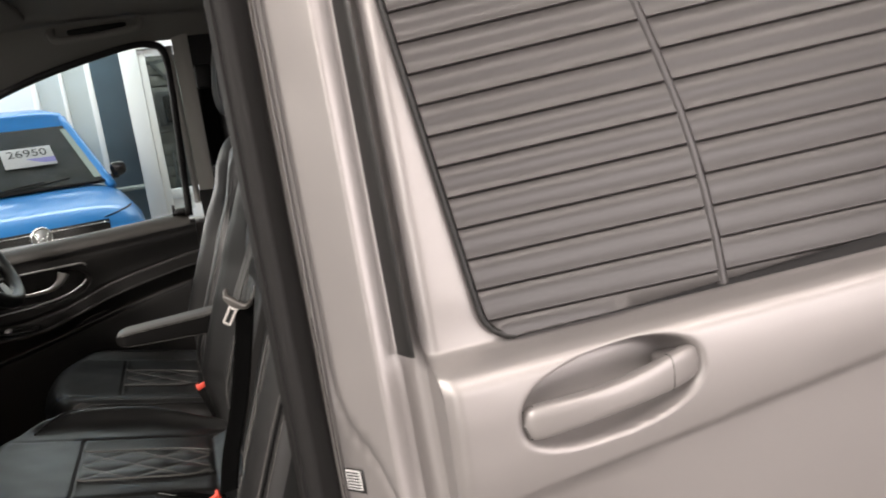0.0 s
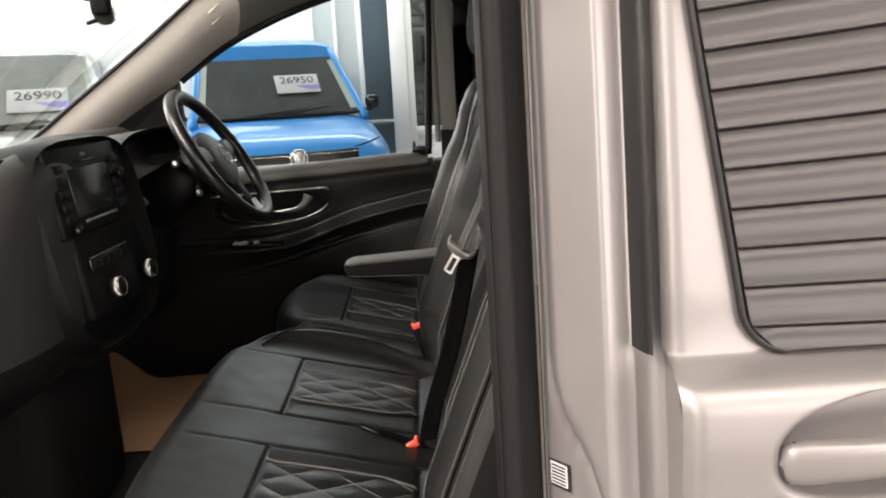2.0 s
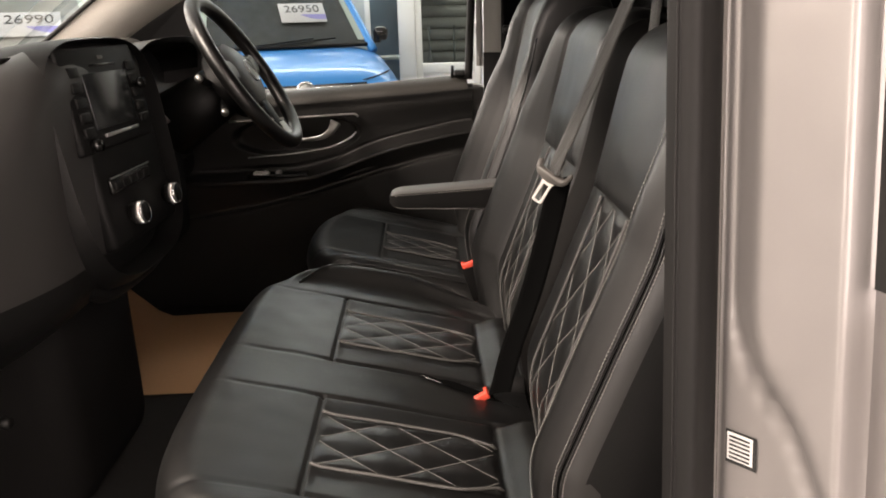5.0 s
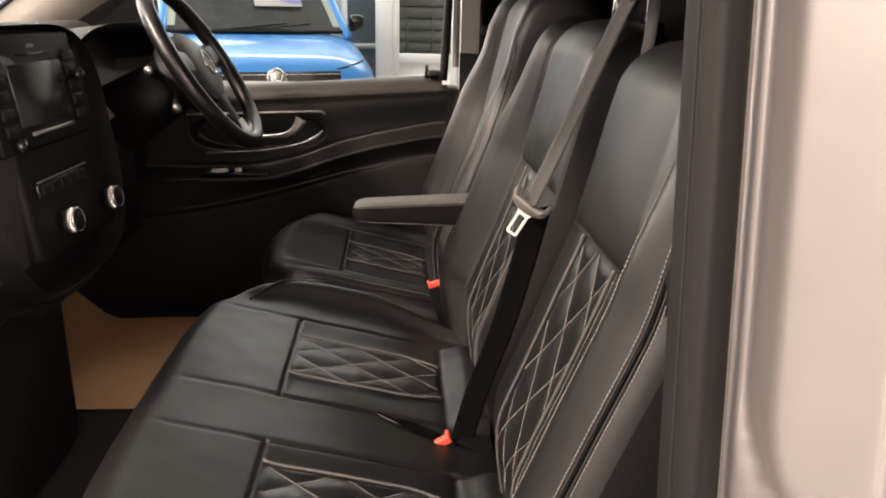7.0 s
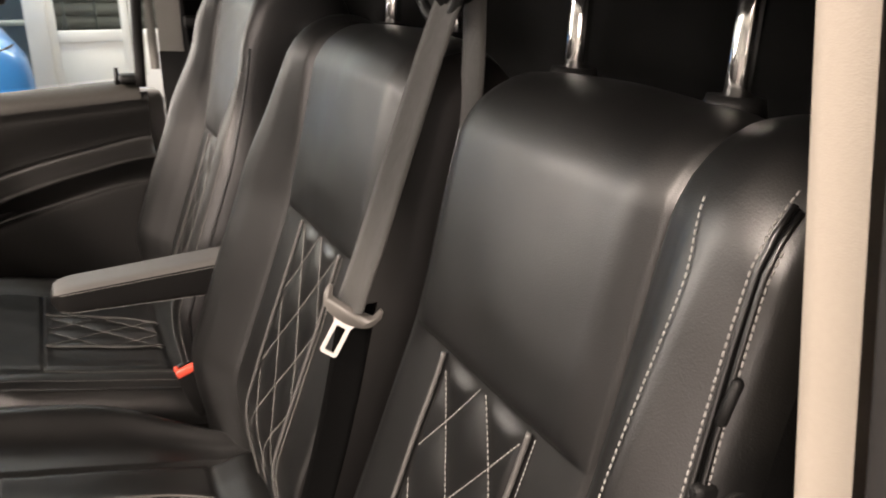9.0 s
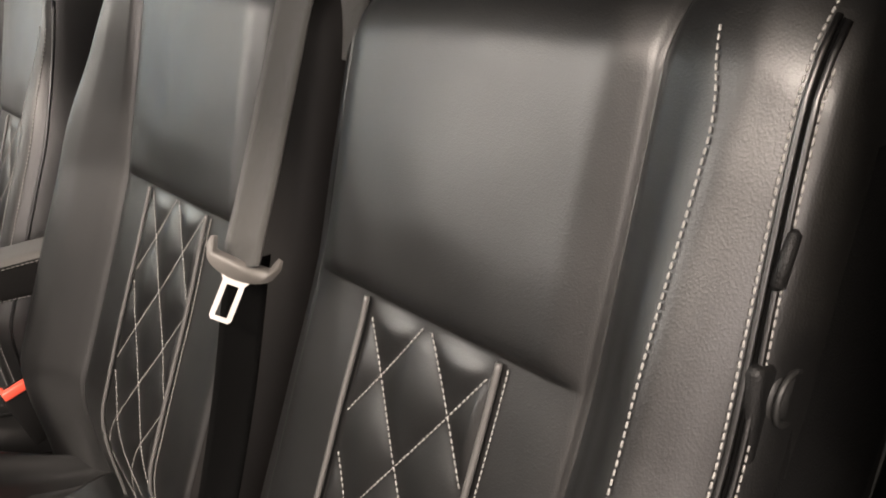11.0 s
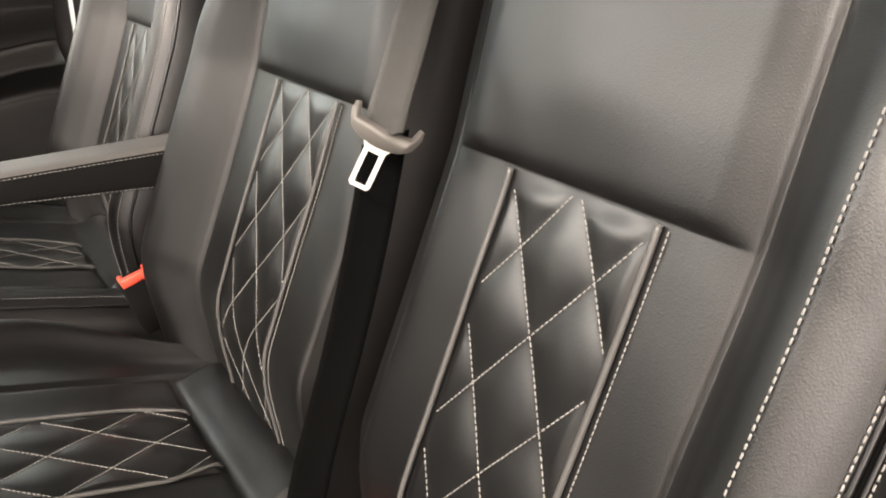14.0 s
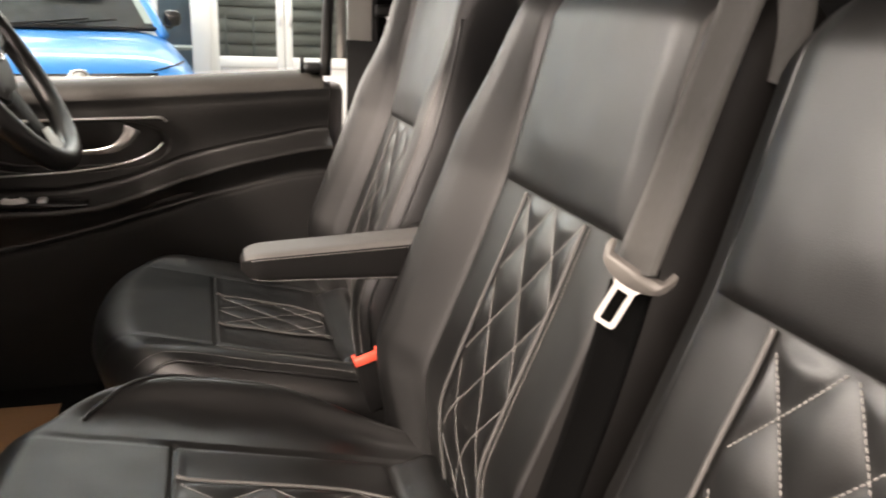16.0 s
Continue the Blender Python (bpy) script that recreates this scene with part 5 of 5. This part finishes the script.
for s in (-1, 1):
    part("edge_piping", tube([dback.at(DC + s * 0.231, q, 0.002) for q in lin(-0.40, 0.18, 50)], 0.0022, 6), LEATHER2, pad4)
    part("bolster_stitching", dashes([[dback.at(DC + s * k, q, 0.001) for q in lin(-0.40, 0.14, 44)] for k in (0.208, 0.224)], 0.0052, 0.0036, 0.0006), THREAD, pad4)
headrest(dseat, DC, 0.112, 1.590)
dc = Cushion(1.130, 1.640, [(1.230, 1.540, 1.315, 1.440)], -0.322, -0.505, dz=-0.006, side=0.016)
pad5 = cushion(dseat, dc, "black leather driver's cushion")
part("edge_piping", tube([dc.at(1.152, x, 0.002) for x in lin(-0.43, -0.10, 30)], 0.0022, 6), LEATHER2, pad5)
for y, x0 in ((1.165, -0.43), (1.205, -0.32)):
    part("edge_stitching", dashes([[dc.at(y, x, 0.001) for x in lin(x0, -0.10, 30)]], 0.0050, 0.0033, 0.0005), THREAD, pad5)
# Black sheet added over the skirt to darken the shaded gap.
part("gap_shade", sheet(lin(-0.44, -0.02, 22), lin(0, 1, 6), lambda x, t: (x, 1.1235 - 0.004 * math.sin(math.pi * t), cushion_z(x) - 0.052 - 0.20 * t)), MATTBLK, dseat, "matt black sheet for the shade beside the cushion")
part("seat_base", rbox(-0.27, DC, 0.66, 0.40, 0.42, 0.20, 0.02), BLACKPL, dseat, "black plastic seat base")


def arm_rest(t, a):
    ca, sa = math.cos(a), math.sin(a)
    x = -0.288 + 0.268 * t
    k = (1 - (1 - min(1, t / 0.10)) ** 2) ** 0.5 if t < 0.10 else 1.0
    h = (0.0165 + 0.0135 * t) * (0.35 + 0.65 * k)
    w = 0.032 * (0.4 + 0.6 * k)
    return (x, 1.082 + w * math.copysign(abs(ca) ** 0.38, ca), 1.022 + 0.002 * t + h * math.copysign(abs(sa) ** 0.38, sa))


arm = part("armrest", sheet(lin(0, 2 * math.pi, 41), lin(0, 1, 36), lambda a, t: arm_rest(t, a)), HEADLEATHER, dseat, "folded-down leather armrest")
# Paler top over dull dark sides paints the light falling on the arm.
part("arm_pad", sheet(lin(0.50, 2.64, 31), lin(0.015, 1, 36), lambda a, t: Vector(arm_rest(t, a)) + Vector((0, 0.0010 * math.cos(a), 0.0010))), ARMLIT, arm, "grey leather top of the armrest, brightened for the light on it")
part("arm_nose", ([arm_rest(0, a) for a in lin(0, 2 * math.pi, 41)[:-1]], [tuple(range(40))]), HEADLEATHER, arm)
for a in (3.75, 2.75):
    part("arm_stitching", dashes([[Vector(arm_rest(t, a)) + Vector((0, -0.001, 0)) for t in lin(0.04, 1, 30)]], 0.0050, 0.0033, 0.0005), THREAD, arm)
part("arm_pivot", cyl((-0.04, 1.09, 1.02), (-0.04, 1.18, 1.02), 0.028, sides=20), BLACKPL, arm)

# driver's belt on the far pillar
dbelt = thing("driver_belt", "black driver's belt on the far pillar", "seat belt")
part("webbing", ribbon([(0.035, 1.70, 1.62), (0.030, 1.705, 1.45), (0.034, 1.70, 1.325), (0.06, 1.68, 0.95)], 0.047, (0.9, 0.1, 0.0)), WEBSHADE, dbelt)
part("upper_anchor", rbox(0.030, 1.695, 1.60, 0.05, 0.02, 0.07, 0.008), BLACKPL, dbelt)
part("tongue_body", rbox(0.038, 1.690, 1.33, 0.064, 0.02, 0.024, 0.006), BLACKPL, dbelt)
bl = part("tongue_blade", plate(), LABEL, dbelt, "pale belt tongue", smooth=False)
bl.matrix_local = Matrix.Translation((0.038, 1.682, 1.324)) @ Matrix.Rotation(radians(90), 4, "Z")

# belt reel fitting beside the bench
reel = thing("belt_anchor", "black plastic knob and belt anchor by the bench side", "belt anchor")
knob = part("recline_knob", cyl((0.012, 0.256, 1.185), (0.012, 0.243, 1.185), 0.0130, 0.0115, 32, 0.0025), STRIP, reel, "round glossy black knob")
part("knob_rim", tube([(0.012 + 0.0114 * math.cos(a), 0.2433, 1.185 + 0.0114 * math.sin(a)) for a in lin(0, 2 * math.pi, 33)[:-1]], 0.0014, 8, True, up=(0, 1, 0)), STRIP, knob)
part("strap", ribbon([(0.018, 0.250, 1.193), (0.036, 0.246, 1.198), (0.062, 0.241, 1.198)], 0.010, (0.1, 0.2, 1)), BLACKPL, reel)
for x, z in ((0.036, 1.167), (0.052, 1.161)):
    part("screw", cyl((x, 0.248, z), (x, 0.238, z), 0.0024, sides=12), SATIN, reel)
part("latch_tip", rbox(0.008, 0.248, 1.158, 0.010, 0.003, 0.003, 0.0008, 1, Matrix.Rotation(radians(-28), 4, "Y")), SATIN, reel, "bare steel latch tip")
part("anchor_bracket", rbox(0.030, 0.252, 1.175, 0.075, 0.010, 0.055, 0.004), BLACKPL, reel)


# ---- dashboard ----
dash = thing("dashboard", "black moulded dashboard with a raised centre console", "dashboard")


def face_x(y, z):
    """The face of the dash towards the seats."""
    x = -0.90 + 0.165 * smooth01(0.15, 0.70, y) * (1 - smooth01(1.06, 1.16, y)) + 0.03 * smooth01(1.1, 1.3, y)
    x -= 0.26 * smooth01(0.99, 0.76, z)
    return x


def top_z(y):
    return 1.285 + 0.055 * smooth01(0.55, 0.80, y) - 0.03 * smooth01(1.52, 1.60, y)


def dash_skin(y, q):
    zt = top_z(y)
    if q < 0:                       # the shelf towards the windscreen
        t = -q
        return (face_x(y, zt) - 0.05 - 0.09 * (1 - smooth01(0.50, 0.72, y)) - 0.42 * t, y, zt + 0.008 * math.sin(3.14 * min(1, t * 3)) - 0.17 * t)
    w = 1 - smooth01(0.50, 0.72, y)
    r = 0.05 + 0.12 * w
    if q < 0.12:
        a = q / 0.12 * 1.57
        x1 = face_x(y, zt - r)
        return (x1 - (0.05 + 0.09 * w) * (1 - math.sin(a)), y, zt - r + r * math.cos(a))
    z = zt - r - (q - 0.12) * 0.70
    return (face_x(y, z), y, z)


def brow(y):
    """Where the dash face changes to its darker, shaded colour, above the glovebox."""
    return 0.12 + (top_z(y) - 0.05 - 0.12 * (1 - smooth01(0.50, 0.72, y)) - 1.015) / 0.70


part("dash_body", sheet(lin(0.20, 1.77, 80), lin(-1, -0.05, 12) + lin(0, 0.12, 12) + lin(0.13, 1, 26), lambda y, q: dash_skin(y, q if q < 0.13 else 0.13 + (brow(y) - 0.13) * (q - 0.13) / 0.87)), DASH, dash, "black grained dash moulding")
# Near-black below this line puts the lower dash's shade into its colour.
part("shaded_dash_face", sheet(lin(0.20, 1.77, 80), lin(0, 1, 26), lambda y, s: dash_skin(y, brow(y) + (0.92 - brow(y)) * s)), BLACKPL, dash, "lower dash and glovebox, near-black for the shade there")
part("dash_end", ([dash_skin(0.20, q) for q in lin(-1, 0.92, 30)], [tuple(range(30))]), DASH, dash, smooth=False)

# centre console: a tall rounded plate with the radio, buttons, vents and heater knobs
CO, CU, CV = Vector((-0.742, 0.888, 1.20)), Vector((0.055, 0.9985, 0)).normalized(), Vector((-0.13, 0, 0.991)).normalized()
CN = CU.cross(CV).normalized()
if CN.x < 0:
    CN = -CN


def con(u, v, n=0.0):
    return CO + CU * u + CV * v + CN * n


CM = Matrix((CU, CV, CN)).transposed().to_4x4()


def cbox(u, v, n, su, sv, sn, bevel=0.003):
    p = con(u, v, n)
    return rbox(p.x, p.y, p.z, su, sv, sn, bevel, 2, CM)


def outline(t, grow=0.0):
    """The console's rim: broad above, drawn in below."""
    a = 2 * math.pi * t
    c, s = math.cos(a), math.sin(a)
    hw = 0.196 + 0.020 * s + grow
    hv = 0.190 + grow
    return hw * math.copysign(abs(c) ** 0.55, c), hv * math.copysign(abs(s) ** 0.62, s) - 0.045


ring = [outline(k / 60) for k in range(60)]
verts = [tuple(con(u, v, 0.022)) for u, v in ring] + [tuple(con(u * 1.05, v * 1.04 - 0.002, 0.004)) for u, v in ring] + [tuple(con(u * 1.08, v * 1.07 - 0.004, -0.04)) for u, v in ring] + [tuple(con(u * 1.06, v * 1.05, -0.16)) for u, v in ring]
faces = [(j * 60 + k, j * 60 + (k + 1) % 60, (j + 1) * 60 + (k + 1) % 60, (j + 1) * 60 + k) for j in range(3) for k in range(60)]
console = part("console_shell", (verts, faces), CONSOLE, dash, "raised surround of the centre console")
verts = [tuple(con(u * 0.98, v * 0.98 - 0.001, -0.034)) for u, v in ring]
part("console_face", (verts, [tuple(range(60))]), CONSOLE, dash, "matt black console face", smooth=False)
part("console_rim", sheet(range(61), (0, 1), lambda i, k: con(ring[i % 60][0] * (1 - 0.02 * k), ring[i % 60][1] * (1 - 0.02 * k), 0.022 - 0.056 * k)), CONSOLE, dash)
part("console_slab", cbox(0.034, -0.030, -0.012, 0.268, 0.318, 0.044, 0.012), CONSOLE, dash, "black panel that carries the radio and heater knobs")


def rb(u, v, n, su, sv, sn, bevel=0.003):
    """A box on the radio's plate."""
    return cbox(u * 0.92 - 0.008, v * 0.94 + 0.016, n, su * 0.92, sv * 0.94, sn, bevel)


radio = part("radio", rb(0.0, 0.040, 0.014, 0.285, 0.170, 0.016, 0.006), BLACKPL, dash, "black radio unit with a dead screen")
part("screen", rb(0.004, 0.036, 0.0225, 0.165, 0.092, 0.004, 0.0015), SCREEN, radio, "dark radio screen")
part("disc_slot", rb(0.006, 0.094, 0.0225, 0.10, 0.004, 0.002, 0.0006), GLOSSBLK, radio)
part("bright_mark", rb(0.004, 0.106, 0.0230, 0.018, 0.006, 0.002, 0.0006), GREYPL, radio)
part("chrome_line", rb(0.014, -0.022, 0.0232, 0.135, 0.006, 0.004, 0.001), SATIN, radio, "satin metal line under the screen")
for s in (-1, 1):
    for k in range(5):
        part("button", rb(0.004 + s * 0.112, 0.086 - 0.024 * k, 0.0235, 0.034, 0.017, 0.006, 0.002), BLACKPL, radio)
for u, v in ((-0.105, -0.032), (0.128, 0.052)):
    part("volume_knob", cyl(con(u * 0.92 - 0.008, v * 0.94 + 0.016, 0.020), con(u * 0.92 - 0.008, v * 0.94 + 0.016, 0.036), 0.010, 0.009, 20, 0.001), GLOSSBLK, radio)
part("switch_row", cbox(0.0, -0.085, 0.014, 0.15, 0.024, 0.008, 0.003), GLOSSBLK, dash)
for k in range(5):
    part("switch", cbox(-0.056 + 0.028 * k, -0.085, 0.019, 0.024, 0.014, 0.004, 0.001), BLACKPL, dash)
part("switch_trim", cbox(0.0, -0.071, 0.019, 0.15, 0.002, 0.003, 0.0005), SATIN, dash)
for u in (-0.020, 0.128):
    k = part("heater_knob", cyl(con(u, -0.142, 0.010), con(u, -0.142, 0.036), 0.0175, 0.0165, 28, 0.002), BLACKPL, dash, "chrome-ringed heater knob")
    part("knob_band", joined(*[tube([con(u + 0.0185 * math.cos(a), -0.142 + 0.0185 * math.sin(a), 0.014), con(u + 0.018 * math.cos(a), -0.142 + 0.018 * math.sin(a), 0.034)], 0.0014, 6) for a in lin(0, 2 * math.pi, 33)[:-1]]), CHROME, k, "knurled chrome band")
    part("knob_ring", tube([con(u + 0.0175 * math.cos(a), -0.142 + 0.0175 * math.sin(a), 0.034) for a in lin(0, 2 * math.pi, 29)[:-1]], 0.0022, 8, True, up=tuple(CN)), CHROME, k, "bright chrome ring")
# Vent and tray backs are near-black for the shade in their hollows.
for s in (-1,):
    vent = part("air_vent", cbox(s * 0.156, 0.030, -0.026, 0.084, 0.200, 0.012, 0.012), WEBSHADE, dash, "black air vent")
    for k in range(7):
        part("vent_slat", cbox(s * 0.156, -0.050 + 0.026 * k, -0.018, 0.074, 0.003, 0.012, 0.001), BLACKPL, vent)
    part("vent_knob", cyl(con(s * 0.156, 0.022, -0.018), con(s * 0.156, 0.022, 0.004), 0.009, sides=16), GLOSSBLK, vent)
part("console_lip", tube([con(*[c * 1.10 for c in outline(0.5 + 0.5 * k / 30)], -0.030) for k in range(31)], 0.013, 8), BLACKPL, dash, "rounded lip below the console")
part("lower_tray", cbox(-0.136, -0.135, -0.030, 0.076, 0.105, 0.006, 0.004), WEBSHADE, dash)

# instrument hood
def hood(t, d):
    a = math.pi * t
    y = 1.36 - 0.245 * math.copysign(abs(math.cos(a)) ** 0.6, math.cos(a))
    z = 1.235 + 0.105 * abs(math.sin(a)) ** 0.5
    return (-0.775 - 0.24 * d + 0.02 * math.sin(a), y, z - 0.03 * d)


cluster = part("instrument_hood", joined(sheet(lin(0, 1, 31), lin(0, 1, 6), hood), sheet(lin(0, 1, 31), lin(0, 1, 4), lambda t, d: (hood(t, 0)[0] - 0.02 * d, 1.36 + (hood(t, 0)[1] - 1.36) * (1 - 0.06 * d), 1.235 + (hood(t, 0)[2] - 1.235) * (1 - 0.12 * d)))), DASH, dash, "hooded instrument binnacle")
part("instrument_back", ([hood(t, 0.55) for t in lin(0, 1, 31)], [tuple(range(31))]), BLACKPL, cluster, "dark instrument face", smooth=False)
part("inner_hood", sheet(lin(0.03, 0.97, 25), lin(0.02, 0.6, 4), lambda t, d: (hood(t, d)[0], 1.36 + (hood(t, d)[1] - 1.36) * 0.93, 1.235 + (hood(t, d)[2] - 1.235) * 0.88)), BLACKPL, cluster)
part("gear_lever", tube(spline([(-0.82, 1.12, 1.155), (-0.78, 1.125, 1.168), (-0.745, 1.13, 1.178), (-0.725, 1.135, 1.192)], 6), lambda t: 0.006 + 0.008 * t, 10), GREYPL, dash, "grey selector lever")
part("lower_shroud", rbox(-0.92, 1.40, 0.95, 0.14, 0.50, 0.28, 0.05, 3), MATTBLK, dash)
part("glovebox_latch", cyl((-0.80, 0.53, 0.86), (-0.785, 0.53, 0.86), 0.008, sides=14), BLACKPL, dash)
part("tunnel", rbox(-0.98, 0.90, 0.74, 0.34, 0.34, 0.36, 0.05, 3), MATTBLK, dash)

# steering wheel, tilted towards the driver
wheel = thing("steering_wheel", "black leather-rimmed steering wheel with a grey boss", "steering wheel")
WC, WU = Vector((-0.622, 1.385, 1.250)), Vector((-0.52, 0, 0.854)).normalized()
WR = Vector((0, 1, 0))
WN = Vector((WU.z, 0, -WU.x))


def wp(a, r, n=0.0):
    return WC + WR * (r * math.sin(a)) + WU * (r * math.cos(a)) + WN * n


part("rim", tube([wp(a, 0.181, 0.012) for a in lin(0, 2 * math.pi, 65)[:-1]], 0.0165, 14, True, up=tuple(WN)), LEATHER2, wheel, "stitched black leather rim")


def boss(u, t):
    r = t
    a = 2 * math.pi * u
    k = 1 + 0.25 * abs(math.sin(a)) ** 3
    return wp(a, 0.080 * r * k, 0.020 * (1 - r ** 3) + 0.004)


part("boss", sheet(lin(0, 1, 41), lin(0.001, 1, 10), boss), DASH, wheel, "black padded boss")
part("boss_side", sheet(lin(0, 1, 41), (0, 1), lambda u, t: Vector(boss(u, 1)) - WN * 0.05 * t), BLACKPL, wheel)
for a in (1.45, -1.45):
    sp = part("spoke", sheet(lin(-1, 1, 9), lin(0, 1, 8), lambda s, t: wp(a, 0.06 + 0.115 * t, 0.006 + 0.006 * (1 - s * s)) + WU * (s * (0.036 - 0.012 * t))), BLACKPL, wheel)
    part("control_pad", sheet(lin(-1, 1, 7), lin(0, 1, 6), lambda s, t: wp(a, 0.085 + 0.05 * t, 0.014 + 0.003 * (1 - s * s)) + WU * (s * 0.02 + 0.004)), GREYPL, sp, "grey button cluster")
part("lower_spoke", sheet(lin(-1, 1, 9), lin(0, 1, 8), lambda s, t: wp(math.pi, 0.06 + 0.115 * t, 0.006 + 0.006 * (1 - s * s)) + WR * (s * (0.030 - 0.006 * t))), BLACKPL, wheel)
part("spoke_trim", sheet(lin(-1, 1, 9), lin(0, 1, 5), lambda s, t: wp(math.pi, 0.130 + 0.034 * t, 0.013 + 0.004 * (1 - s * s)) + WR * (s * (0.022 + 0.012 * t))), SATIN, wheel, "satin metal trim at the foot of the wheel")
part("badge", tube([wp(a, 0.026, 0.024) for a in lin(0, 2 * math.pi, 25)[:-1]], 0.003, 6, True, up=tuple(WN)), CHROME, wheel, "plain chrome ring badge")
part("column", cyl(wp(0, 0, -0.02), wp(0, 0, -0.22), 0.055, 0.075, 24, 0.006), BLACKPL, wheel)
for a, r in ((-1.9, 0.15), (-1.35, 0.155)):
    st = part("stalk", tube([wp(a, 0.05, -0.05), wp(a, 0.10, -0.05), wp(a, r, -0.045)], lambda t: 0.006 + 0.004 * t, 8), BLACKPL, wheel, "black column stalk")
    part("stalk_tip", cyl(wp(a, r, -0.045), wp(a, r + 0.008, -0.044), 0.008, sides=14), SATIN, st)

# paper mat and pedals
mat_p = thing("paper_mat", "brown kraft paper mat on the driver's floor", "floor mat")
part("paper_sheet", sheet(lin(-1.10, -0.62, 14), lin(1.17, 1.66, 14), lambda x, y: (x, y, 0.566 + 0.006 * noise.noise(Vector((x * 7, y * 7, 0))) + 0.10 * smooth01(-0.95, -1.10, x))), PAPER, mat_p)
for y, h in ((1.30, 0.74), (1.50, 0.74)):
    pd = thing("pedal", "black rubber foot pedal", "pedal", group="pedals")
    part("pedal_pad", rbox(-1.06, y, h, 0.02, 0.07, 0.09, 0.008, 2, Matrix.Rotation(radians(25), 4, "Y")), RUBBER, pd)
    part("pedal_arm", tube([(-1.07, y, h), (-1.16, y, h + 0.14), (-1.17, y, h + 0.25)], 0.009, 6), BLACKPL, pd)
